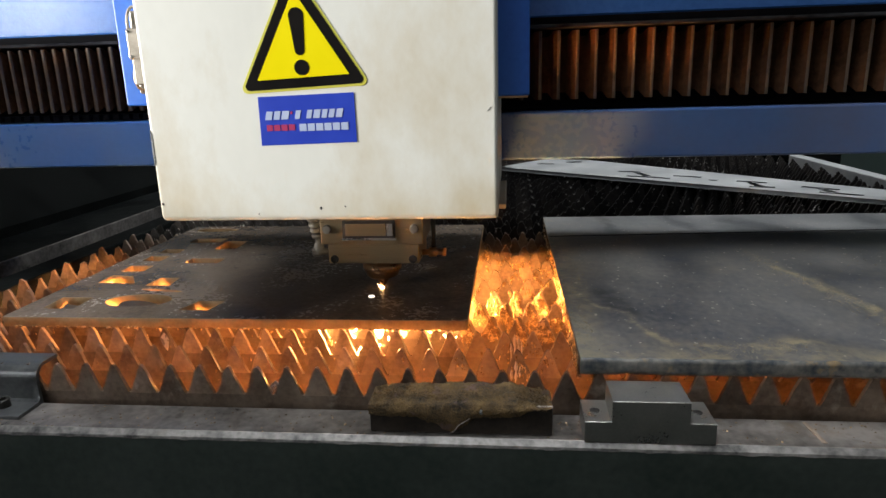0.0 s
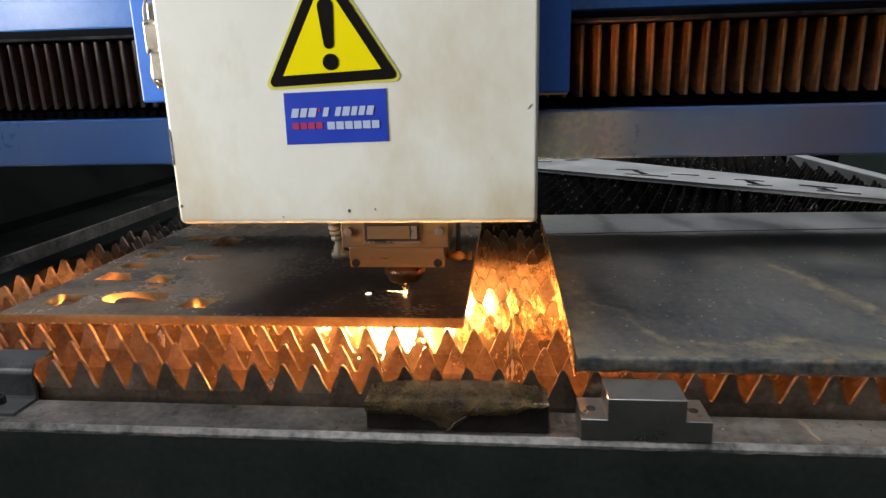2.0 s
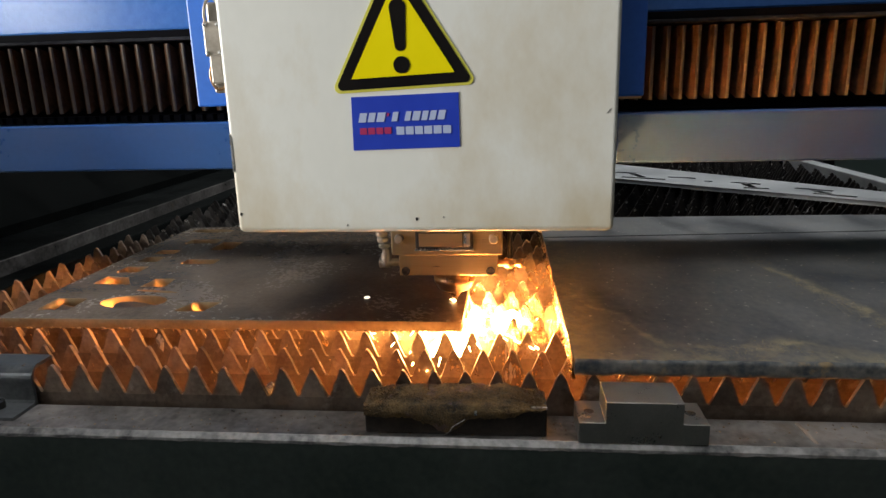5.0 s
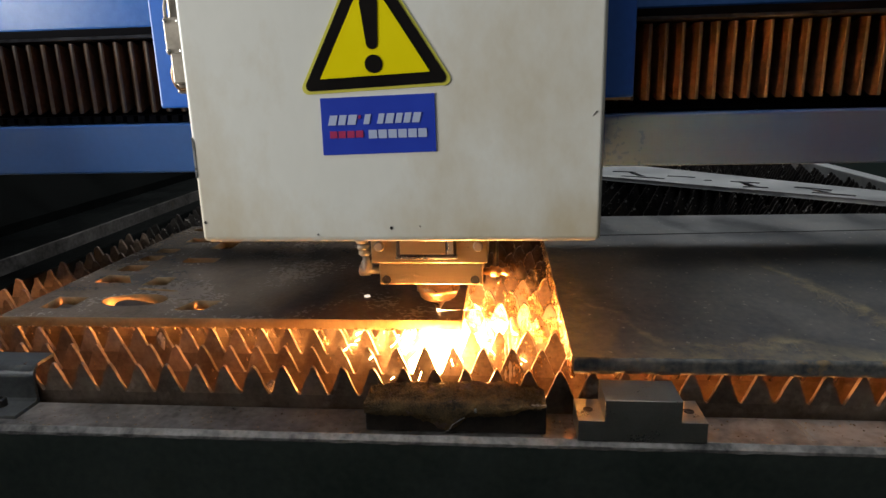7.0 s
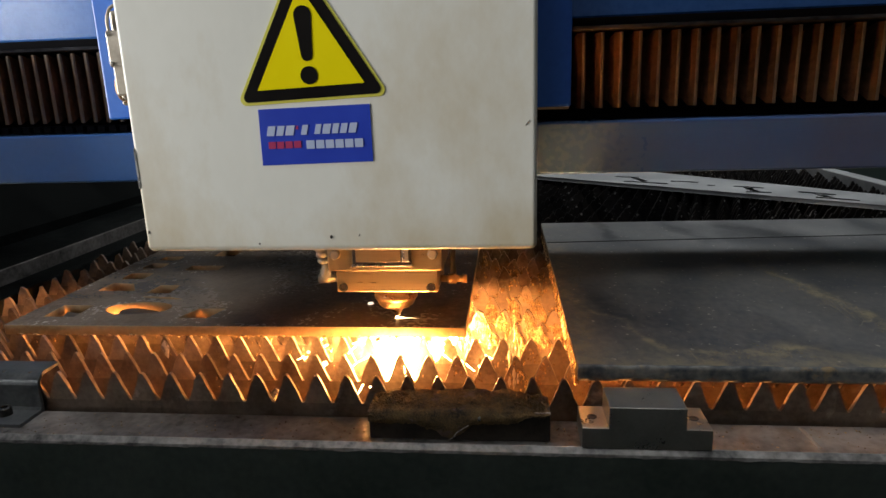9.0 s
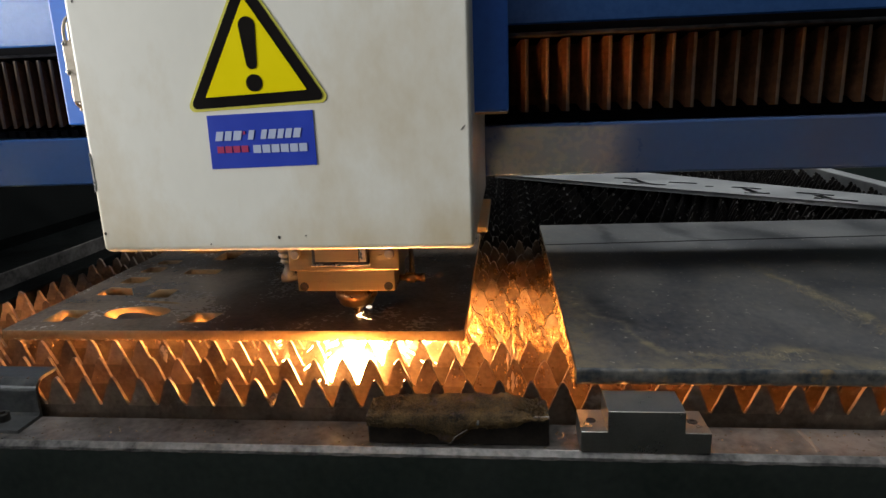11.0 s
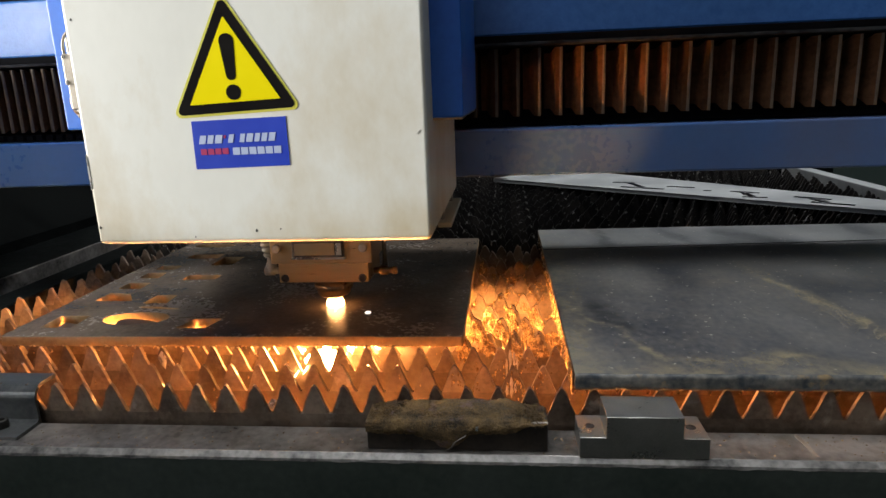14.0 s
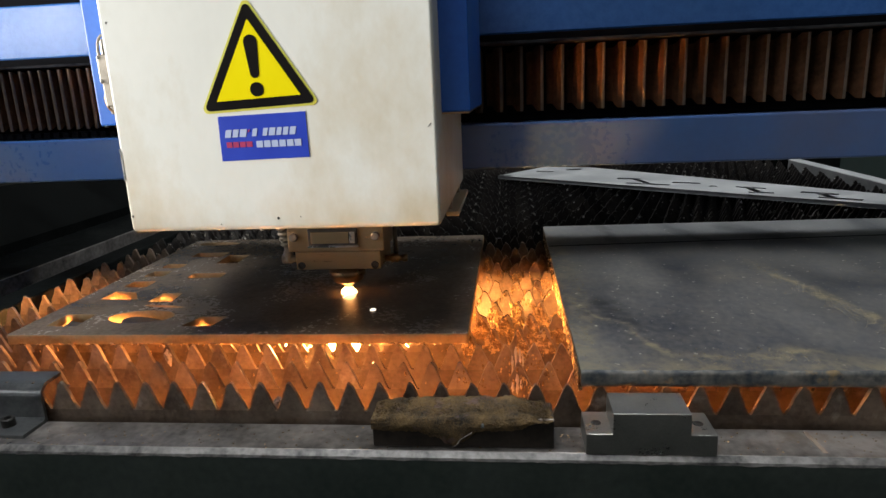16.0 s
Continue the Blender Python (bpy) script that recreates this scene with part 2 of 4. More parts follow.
M_BLOCK = surface("grey_block_steel", (0.40, 0.39, 0.36), (0.52, 0.505, 0.47), 40, (0.26, 0.36), 0.85, 0.06, 12)
M_BRACKET = surface("dark_bracket_steel", (0.07, 0.075, 0.075), (0.16, 0.165, 0.165), 22, (0.28, 0.45), 0.5, 0.1, 10)
M_BURNT = surface("burnt_block_steel", (0.018, 0.015, 0.013), (0.06, 0.045, 0.035), 40, (0.4, 0.6), 0.2, 0.3, 6)
M_MOSS = surface("mossy_brown_dross", (0.022, 0.014, 0.006), (0.240, 0.150, 0.060), 55, (0.6, 0.9), 0.0, 1.0, 12, spots=(0.18, 0.115, 0.11), spot_at=(0.56, 0.68), spot_scale=45, bump_dist=0.004)
M_ALU = surface("brushed_head_metal", (0.50, 0.38, 0.23), (0.58, 0.45, 0.28), 20, (0.27, 0.34), 0.85, 0.04, 10, stretch=(0.2, 1, 6))
M_DARKM = surface("dark_screw_metal", (0.03, 0.028, 0.025), (0.08, 0.075, 0.07), 60, (0.35, 0.5), 0.6, 0.1)
M_BRASS = surface("nozzle_copper", (0.30, 0.175, 0.09), (0.46, 0.29, 0.155), 60, (0.25, 0.4), 0.9, 0.05)
M_STEEL = surface("bright_latch_steel", (0.5, 0.5, 0.49), (0.7, 0.7, 0.68), 40, (0.2, 0.35), 0.85, 0.05)
M_CUTOUT = surface("pale_cut_sheet", (0.24, 0.245, 0.245), (0.38, 0.38, 0.37), 9, (0.4, 0.55), 0.3, 0.05)
# far slats: slat steel with their shade and pale glints put into the colour
M_SHADESLAT = surface("shaded_slat_steel", (0.007, 0.006, 0.006), (0.032, 0.027, 0.023), 28, (0.3, 0.6), 0.3, 0.35, 8, spots=(0.50, 0.48, 0.44), spot_at=(0.615, 0.66), spot_scale=75, vary=5.0, island=0.6)
M_SLUG = surface("dark_slug_steel", (0.05, 0.04, 0.032), (0.12, 0.095, 0.075), 30, (0.35, 0.5), 0.3, 0.05)
M_SIDE = surface("dusty_grey_frame", (0.004, 0.005, 0.005), (0.018, 0.020, 0.019), 9, (0.35, 0.55), 0.2, 0.1, 9)
M_MARK = surface("pale_brown_scuff", (0.20, 0.15, 0.11), (0.34, 0.26, 0.20), 40, (0.5, 0.7), 0.1, 0.2)
M_FLAKE = surface("pale_slag_flake", (0.34, 0.29, 0.26), (0.60, 0.54, 0.50), 60, (0.2, 0.45), 0.4, 0.6, 4)
M_DULL = surface("dull_fitting_metal", (0.26, 0.23, 0.19), (0.40, 0.36, 0.30), 50, (0.35, 0.5), 0.5, 0.08)
M_YELLOW = surface("yellow_vinyl", (0.80, 0.68, 0.004), (0.85, 0.73, 0.008), 10, (0.36, 0.44), bump=0)
M_PALE = surface("faded_yellow_rim", (0.58, 0.54, 0.06), (0.64, 0.60, 0.10), 10, (0.4, 0.5), bump=0)
M_INK = surface("black_vinyl", (0.008, 0.007, 0.007), (0.013, 0.012, 0.011), 10, (0.36, 0.44), bump=0)
M_LABEL = surface("blue_vinyl", (0.012, 0.04, 0.42), (0.016, 0.055, 0.5), 10, (0.36, 0.44), bump=0)
M_LWHITE = surface("pale_print", (0.40, 0.47, 0.66), (0.48, 0.54, 0.72), 10, (0.4, 0.5), bump=0)
M_LRED = surface("red_print", (0.34, 0.022, 0.10), (0.42, 0.03, 0.12), 10, (0.4, 0.5), bump=0)
M_TRAY = surface("rusty_ash_tray", (0.030, 0.021, 0.015), (0.075, 0.052, 0.036), 14, (0.6, 0.9), 0.0, 0.4)
M_HALL = surface("grey_hall_wall", (0.20, 0.205, 0.205), (0.28, 0.285, 0.285), 2, (0.7, 0.9), bump=0.05)
M_GREEN = surface("dark_green_wall_paint", (0.02, 0.035, 0.03), (0.035, 0.05, 0.043), 5, (0.5, 0.7), bump=0.05)
M_SOOT = surface("black_side_sheet", (0.003, 0.0035, 0.0035), (0.009, 0.010, 0.0095), 9, (0.35, 0.55), 0.2, 0.1, 10)
for dull in (M_BLACK, M_INK, M_DUST, M_YELLOW, M_SIDE, M_SOOT, M_BELLOWS):
    dull.node_tree.nodes["Principled BSDF"].inputs["Specular IOR Level"].default_value = 0.02
M_HOT = glow("white_hot_metal", (1.0, 0.46, 0.135), HOT)
M_JET = glow("spark_jet", (1.0, 0.44, 0.125), JET)
M_SPLASH = glow("molten_splash", (1.0, 0.40, 0.105), SPLASH)
M_LOBE = glow("hot_spray", (1.0, 0.44, 0.125), LOBE)
M_SIDELOBE = glow("gap_fill_glow", (1.0, 0.44, 0.125), 2.5 * LOBE)
M_SPARK = glow("flying_spark", (1.0, 0.5, 0.16), SPARK)
M_KERF = glow("glowing_kerf", (1.0, 0.62, 0.28), KERF)
M_FLAME = glow("flame_glow", (1.0, 0.50, 0.17), 20)
# the bead only shows other light; here that is its own emission
M_BEAD = glow("self_lit_bead", (1.0, 0.86, 0.72), 1.6)


# ---------------------------------------------------------------- mesh helpers
def part(name, bm, material, parent=None, label="", smooth=False):
    me = bpy.data.meshes.new(name)
    bm.to_mesh(me)
    bm.free()
    for mt in (material if isinstance(material, (list, tuple)) else (material,)):
        me.materials.append(mt)
    if smooth:
        for p in me.polygons:
            p.use_smooth = True
    ob = new(name, me)
    ob.parent = parent
    return tagged(ob, label)


def thing(name, label, category, group="", at=(0, 0, 0)):
    ob = new(name)
    ob.location = at
    ob.empty_display_size = 0.05
    return tagged(ob, label, category, group)


def box(x0, x1, y0, y1, z0, z1, bevel=0.0, segments=2, bm=None):
    add = bm or bmesh.new()
    one = bmesh.new()
    bmesh.ops.create_cube(one, size=1)
    for v in one.verts:
        v.co = Vector(((x0 + x1) / 2 + v.co.x * (x1 - x0), (y0 + y1) / 2 + v.co.y * (y1 - y0), (z0 + z1) / 2 + v.co.z * (z1 - z0)))
    if bevel:
        bmesh.ops.bevel(one, geom=one.edges[:], offset=bevel, segments=segments, profile=0.5, affect="EDGES")
    return merge(add, one)


def merge(add, one):
    me = bpy.data.meshes.new("tmp")
    one.to_mesh(me)
    one.free()
    add.from_mesh(me)
    bpy.data.meshes.remove(me)
    return add


def prism(outline, lo, hi, axis="z", bevel=0.0, bm=None):
    """A polygon in a plane pushed along an axis: z takes (x, y), y takes (x, z), x takes (y, z)."""
    one = bmesh.new()
    to3 = {"z": lambda a, b, c: (a, b, c), "y": lambda a, b, c: (a, c, b), "x": lambda a, b, c: (c, a, b)}[axis]
    lower = [one.verts.new(to3(a, b, lo)) for a, b in outline]
    upper = [one.verts.new(to3(a, b, hi)) for a, b in outline]
    one.faces.new(lower), one.faces.new(upper)
    k = len(outline)
    for i in range(k):
        one.faces.new((lower[i], lower[(i + 1) % k], upper[(i + 1) % k], upper[i]))
    bmesh.ops.recalc_face_normals(one, faces=one.faces[:])
    if bevel:
        bmesh.ops.bevel(one, geom=one.edges[:], offset=bevel, segments=2, profile=0.5, affect="EDGES")
    return merge(bm or bmesh.new(), one)


def lathe(profile, cx, cy, segments=32, bm=None, axis="z"):
    """(radius, height) pairs turned about an upright axis at cx, cy; axis y turns about a line along y at x=cx, z=cy."""
    one = bmesh.new()
    rings = []
    for r, h in profile:
        ring = []
        for i in range(segments):
            a = 2 * math.pi * i / segments
            p = (cx + r * math.cos(a), cy + r * math.sin(a), h) if axis == "z" else (cx + r * math.cos(a), h, cy + r * math.sin(a)) if axis == "y" else (h, cx + r * math.cos(a), cy + r * math.sin(a))
            ring.append(one.verts.new(p))
        rings.append(ring)
    for a, b in zip(rings, rings[1:]):
        for i in range(segments):
            one.faces.new((a[i], a[(i + 1) % segments], b[(i + 1) % segments], b[i]))
    one.faces.new(rings[0]), one.faces.new(rings[-1])
    bmesh.ops.recalc_face_normals(one, faces=one.faces[:])
    return merge(bm or bmesh.new(), one)


def sheet_with_holes(name, outlines, lo, hi, material, parent=None, bevel=0.0006, edge=None):
    """A flat plate cut from outlines: the first is the rim, the rest are holes right through."""
    cu = bpy.data.curves.new(name, "CURVE")
    cu.dimensions, cu.fill_mode = "2D", "BOTH"
    cu.extrude, cu.bevel_depth, cu.bevel_resolution = (hi - lo) / 2 - bevel, bevel, 1
    for pts in outlines:
        s = cu.splines.new("POLY")
        s.points.add(len(pts) - 1)
        for p, (x, y) in zip(s.points, pts):
            p.co = (x, y, 0, 1)
        s.use_cyclic_u = True
    tmp = bpy.data.objects.new("tmp", cu)
    scene.collection.objects.link(tmp)
    bpy.context.view_layer.update()
    me = bpy.data.meshes.new_from_object(tmp.evaluated_get(bpy.context.evaluated_depsgraph_get()))
    bpy.data.objects.remove(tmp)
    bpy.data.curves.remove(cu)
    me.name = name
    weld = bmesh.new()
    weld.from_mesh(me)
    bmesh.ops.remove_doubles(weld, verts=weld.verts[:], dist=0.00005)
    weld.to_mesh(me)
    weld.free()
    me.transform(Matrix.Translation((0, 0, (lo + hi) / 2)))
    me.materials.clear()
    me.materials.append(material)
    if edge:
        me.materials.append(edge)
        for p in me.polygons:
            p.material_index = 1 if abs(p.normal.z) < 0.5 else 0
    ob = new(name, me)
    ob.parent = parent
    return ob


def disc(cx, cy, rx, ry=None, k=28, turn=0.0):
    ry = ry or rx
    return [(cx + rx * math.cos(a) * math.cos(turn) - ry * math.sin(a) * math.sin(turn), cy + rx * math.cos(a) * math.sin(turn) + ry * math.sin(a) * math.cos(turn)) for a in (2 * math.pi * i / k for i in range(k))]


def rect(x0, x1, y0, y1, r=0.0, k=4):
    if not r:
        return [(x0, y0), (x1, y0), (x1, y1), (x0, y1)]
    out = []
    for cx, cy, a0 in ((x1 - r, y0 + r, -90), (x1 - r, y1 - r, 0), (x0 + r, y1 - r, 90), (x0 + r, y0 + r, 180)):
        out += [(cx + r * math.cos(radians(a0 + 90 * i / k)), cy + r * math.sin(radians(a0 + 90 * i / k))) for i in range(k + 1)]
    return out


def bar_between(a, b, w):
    """A slender four-cornered slit from a to b."""
    d = Vector((b[0] - a[0], b[1] - a[1])).normalized() * (w / 2)
    n = Vector((-d.y, d.x))
    return [(a[0] - n.x, a[1] - n.y), (b[0] - n.x, b[1] - n.y), (b[0] + n.x, b[1] + n.y), (a[0] + n.x, a[1] + n.y)]


# ---------------------------------------------------------------- hall and machine base
def build_hall():
    def wall(name, b, material=M_HALL):
        tagged(part(name, b, material), "plain grey workshop surface", "", "", "structure")
    wall("floor", box(-4, 4, -4, 5, -1.0, -0.9))
    wall("ceiling", box(-4, 4, -4, 5, 3.6, 3.7))
    wall("wall_west", box(-4.1, -4, -4, 5, -0.9, 3.6))
    wall("wall_east", box(4, 4.1, -4, 5, -0.9, 3.6))
    wall("wall_south", box(-4, 4, -4.1, -4, -0.9, 3.6))
    wall("wall_north", box(-4, 4, 5, 5.1, -0.9, 3.6))


def build_base():
    base = thing("machine_base", "sooty black steel bed of a cutting machine", "machine")
    part("tray", box(-0.80, 1.30, -0.01, 2.10, -0.46, -0.42), M_TRAY, base)
    part("side_frame", box(-0.66, -0.604, -0.008, 2.06, -0.42, -0.020, 0.003), M_SIDE, base, "grey steel edge bar of the bed")
    part("side_gutter", box(-0.74, -0.66, -0.008, 2.06, -0.42, -0.075, 0.002), M_SOOT, base)
    part("side_shelf", box(-0.885, -0.738, -0.30, 2.1, -0.42, -0.020, 0.004), M_SIDE, base, "grey steel shelf beside the bed")
    part("shelf_edge", box(-0.738, -0.733, -0.30, 2.1, -0.060, -0.019, 0.001), M_RAIL, base, "worn bright edge of the shelf")
    part("side_cover", prism([(-1.4, -0.4), (-0.887, -0.4), (-0.887, 0.00), (-1.02, 0.10), (-1.4, 0.15)], 0.28, 2.1, "y"), M_SOOT, base)
    part("back_frame", box(-0.80, 1.30, 2.06, 2.12, -0.42, -0.03, 0.003), M_SOOT, base)
    part("end_frame", box(1.085, 1.125, -0.008, 1.68, -0.42, 0.004, 0.003), M_CUTOUT, base, "pale grey steel edge bar of the bed")
    part("end_panel", box(1.7, 1.74, -0.2, 2.6, -0.5, 0.9), M_GREEN, base, "dark green painted end panel")
    # unseen board added to keep the low lamp off rail and slats
    part("front_shade", box(-1.6, 1.8, -0.37, -0.34, -0.9, 0.090, 0.002), M_FRONT, base, "dark board below view that shades the rail")
    part("partition", box(-0.62, 1.085, 0.500, 0.506, -0.42, -0.034), M_TRAY, base, "sooty cross wall under the slats")
    # unseen low board, added to block the low lamp from the slats
    part("side_shade_low", box(-1.04, -1.0, -1.1, -0.12, -0.9, 0.235, 0.002), M_FRONT, base, "dark low board out of view that shades the bed")
    # unseen taller board, added to keep that lamp off the left bellows
    part("side_shade_tall", box(-1.04, -1.0, -0.118, 0.27, -0.9, 0.365, 0.002), M_FRONT, base, "dark tall board out of view that shades the left bellows")
    part("back_panel", box(-1.4, 1.74, 2.6, 2.64, -0.5, 0.9), M_SOOT, base)


def build_rail():
    rail = thing("front_rail", "dark painted front rail with a worn bare steel top", "rail")
    part("top_plate", box(-1.3, 1.5, -0.0525, -0.007, -0.060, -0.0408, 0.0012), M_RAIL, rail, "worn grey steel top of the rail")
    b = bmesh.new()
    n = 560
    rows = [[], [], []]
    for i in range(n + 1):
        x = -0.75 + 1.7 * i / n
        ragged = noise.noise(Vector((x * 60, 0, 0))) + 0.6 * noise.noise(Vector((x * 210, 3, 0)))
        rows[0].append(b.verts.new((x, -0.0520, -0.0410)))
        rows[1].append(b.verts.new((x, -0.0572, -0.0446 + 0.0003 * ragged)))
        rows[2].append(b.verts.new((x, -0.0580, -0.0470 - 0.0016 * ragged)))
    for a, c in zip(rows, rows[1:]):
        for i in range(n):
            b.faces.new((c[i], c[i + 1], a[i + 1], a[i]))
    part("edge_strip", b, M_BRIGHT, rail, "bare ragged worn steel edge")
    part("front_panel", box(-1.3, 1.5, -0.0577, -0.0530, -0.90, -0.0462, 0.001), M_FRONT, rail, "dark green-black painted panel")
    rng = random.Random(21)
    part("scratch", prism(bar_between((0.4195, -0.0112), (0.4218, -0.0463), 0.004), -0.0410, -0.0404, "z"), M_MARK, rail, "pale brown scratch on the rail")
    b = bmesh.new()
    for i in range(420):
        x, y, r = rng.uniform(-0.6, 0.75), rng.uniform(-0.051, -0.010), rng.uniform(0.0003, 0.0011)
        lathe([(r, -0.0409), (r * 0.8, -0.0408 + r * 0.5), (r * 0.2, -0.0408 + r * 0.8)], x, y, 5, b)
    tagged(part("grit", b, M_SLAG, rail, "fine spatter grit on the rail"), kind="stuff")
    part("rear_panel", box(-1.3, 1.5, -0.0140, -0.0075, -0.42, -0.0605, 0.001), M_TRAY, rail)


# ---------------------------------------------------------------- slats
PITCH, STEP = 0.0300, 0.0486


def slat_mesh(row, x0, x1, rng):
    """One toothed slat: points every 30 mm, each a little different, 4 mm thick."""
    shift = 0.0 if row % 2 == 0 else 0.5
    k0, k1 = math.ceil(x0 / PITCH - shift), math.floor(x1 / PITCH - shift)
    verts, faces = [], []
    h, half, low = 0.0300, 0.0020, -0.100
    rough = 0.0004 if row < 3 else 0.0011
    for k in range(k0, k1 + 1):
        cx = (k + shift) * PITCH + 0.002 * (row > 1)
        j = lambda s=1.0: rng.uniform(-rough, rough) * s
        top = 0.0 if row < 3 else -abs(rng.gauss(0, 0.0012))
        lean = j(1.5)
        prof = [(-0.5 * PITCH, -h + 0.0005), (-0.4667 * PITCH, -h), (-0.36 * PITCH + j(), -0.0225 + j()), (-0.24 * PITCH + j(), -0.0132 + j()), (-0.13 * PITCH + j(), -0.0052 + j()),
                (-0.055 * PITCH + lean, top - 0.0011), (0.0 + lean, top), (0.055 * PITCH + lean, top - 0.0011), (0.13 * PITCH + j(), -0.0052 + j()), (0.24 * PITCH + j(), -0.0132 + j()),
                (0.36 * PITCH + j(), -0.0225 + j()), (0.4667 * PITCH, -h), (0.5 * PITCH, -h + 0.0005)]
        m = len(prof)
        s = len(verts)
        bend = rng.uniform(-1, 1) * (0.0006 if row < 2 else 0.0018)
        for side in (-1, 1):
            for px, pz in prof:
                verts.append((cx + px, side * half + bend * max(0, (pz + h) / h), pz))
        f, g = s, s + m
        # flat faces as strips from side to side
        for q, flip in ((f, False), (g, True)):
            quads = [(q + i, q + i + 1, q + m - 2 - i, q + m - 1 - i) for i in range(m // 2)]
            quads = [(a, b, c, d) if b != c else (a, b, d) for a, b, c, d in quads]
            for quad in quads:
                faces.append(quad if flip else quad[::-1])
        for i in range(m - 1):
            faces.append((f + i, f + i + 1, g + i + 1, g + i))
    s = len(verts)
    xa, xb = (k0 + shift - 0.5) * PITCH, (k1 + shift + 0.5) * PITCH
    verts += [(x, y, z) for x in (xa, xb) for y in (-half, half) for z in (low, -h + 0.0004)]
    faces += [(s, s + 4, s + 5, s + 1), (s + 2, s + 3, s + 7, s + 6), (s, s + 1, s + 3, s + 2), (s + 4, s + 6, s + 7, s + 5), (s, s + 2, s + 6, s + 4)]
    me = bpy.data.meshes.new("slat")
    me.from_pydata(verts, [], faces)
    # rows from 13 on use the copy darkened for shade
    me.materials.append(M_SLAT if row < 13 else M_SHADESLAT)
    return me


def build_slats():
    bed = thing("slat_bed", "rusty toothed steel support slats in a row", "support slats")
    rng = random.Random(7)
    for row in range(0, 42):
        x0 = -0.575 + (0.015 if row % 2 else 0.0)
        ob = new("slat", slat_mesh(row, x0, 1.075, rng))
        ob.parent = bed
        ob.location = (0, row * STEP, 0)
    # pale flakes on single teeth and a bright scrap caught behind the first slat
    def flake(name, pts, y, label, lump):
        b = bmesh.new()
        n = 7
        cx, cz = sum(p[0] for p in pts) / len(pts), sum(p[1] for p in pts) / len(pts)
        rings = []
        for r in range(n):
            k = 1 - r / n
            rings.append([b.verts.new((cx + (x - cx) * k, y - 0.0012 * (1 - k * k) - lump * abs(noise.noise(Vector((x * k * 300, z * k * 300, y * 50)))), cz + (z - cz) * k)) for x, z in pts])
        for a, c in zip(rings, rings[1:]):
            for i in range(len(pts)):
                b.faces.new((a[i], a[(i + 1) % len(pts)], c[(i + 1) % len(pts)], c[i]))
        b.faces.new(rings[-1])
        part(name, b, M_FLAKE, bed, label)
    flake("slag_flake", [(-0.2440, -0.0120), (-0.2405, -0.0055), (-0.2380, -0.0015), (-0.2350, -0.0060), (-0.2325, -0.0120), (-0.2345, -0.0210), (-0.2365, -0.0275), (-0.2405, -0.0220)], 0.0950, "pale flake of slag on one tooth", 0.0006)
    flake("metal_scrap", [(-0.0835, -0.0255), (-0.0790, -0.0205), (-0.0745, -0.0165), (-0.0705, -0.0195), (-0.0735, -0.0270), (-0.0765, -0.0345), (-0.0800, -0.0310)], 0.0050, "small bright scrap of metal between two teeth", 0.0010)
    for y, streaks in ((0.0950, ((0.1585, -0.012, -0.044, 0.0016), (0.1625, -0.002, -0.038, 0.0020), (0.1668, -0.004, -0.026, 0.0016), (0.1700, -0.010, -0.034, 0.0012))), (0.0464, ((0.1585, -0.020, -0.034, 0.0016), (0.1632, -0.011, -0.036, 0.0020), (0.1670, -0.017, -0.030, 0.0014)))):
        for x, top, low, w in streaks:
            mid = (top + low) / 2
            flake("slag_drip", [(x - 0.3 * w, top), (x + 0.4 * w, top - 0.002), (x + w, top - 0.007), (x + 0.6 * w, mid), (x + 1.1 * w, mid - 0.004), (x + 0.3 * w, low + 0.003), (x - 0.2 * w, low), (x - 0.9 * w, low + 0.006), (x - 0.5 * w, mid + 0.001), (x - 1.1 * w, top - 0.008)], y, "pale streak of slag down a slat", 0.0008)
    # dross stuck to the slats
    blob = bmesh.new()
    bmesh.ops.create_icosphere(blob, subdivisions=1, radius=1)
    base_v = [v.co.copy() for v in blob.verts]
    base_f = [[v.index for v in f.verts] for f in blob.faces]
    blob.free()
    verts, faces = [], []
    for i in range(15000):
        row = rng.choice((3, 3, 3, 4, 4, 4, 5, 5, 5, 6, 6, 7, 8, 9, 10)) if i % 30 else rng.choice((1, 2))
        x = rng.uniform(0.10, 0.235) if i % 7 else rng.uniform(-0.45, 0.5)
        shift = 0.0 if row % 2 == 0 else 0.5
        u = abs(((x / PITCH - shift + 0.5) % 1.0) - 0.5)
        top = -0.002 - 0.056 * u
        z = top - abs(rng.gauss(0, 0.014)) - 0.001
        if noise.noise(Vector((x * 55, row * 3.7, z * 40))) < (-0.02 if row < 6 else 0.12):
            continue
        s = rng.uniform(0.0003, 0.0013) * (1.25 if row in (3, 4, 5) else 1.0)
        seed = Vector((rng.uniform(0, 99), rng.uniform(0, 99), rng.uniform(0, 99)))
        sx, sy, sz = s * rng.uniform(0.7, 1.4), s * rng.uniform(0.45, 0.8), s * rng.uniform(0.9, 3.2)
        n0 = len(verts)
        for c in base_v:
            d = 1 + 0.55 * noise.noise(c * 1.7 + seed)
            verts.append((x + c.x * sx * d, row * STEP - 0.0021 + c.y * sy * d, z + c.z * sz * d))
        faces += [[n0 + a for a in f] for f in base_f]
    me = bpy.data.meshes.new("dross")
    me.from_pydata(verts, [], faces)
    me.materials.append(M_SLAG)
    tagged(new("dross", me), "glittering brown dross beads stuck to the slats", "", "", "stuff").parent = bed


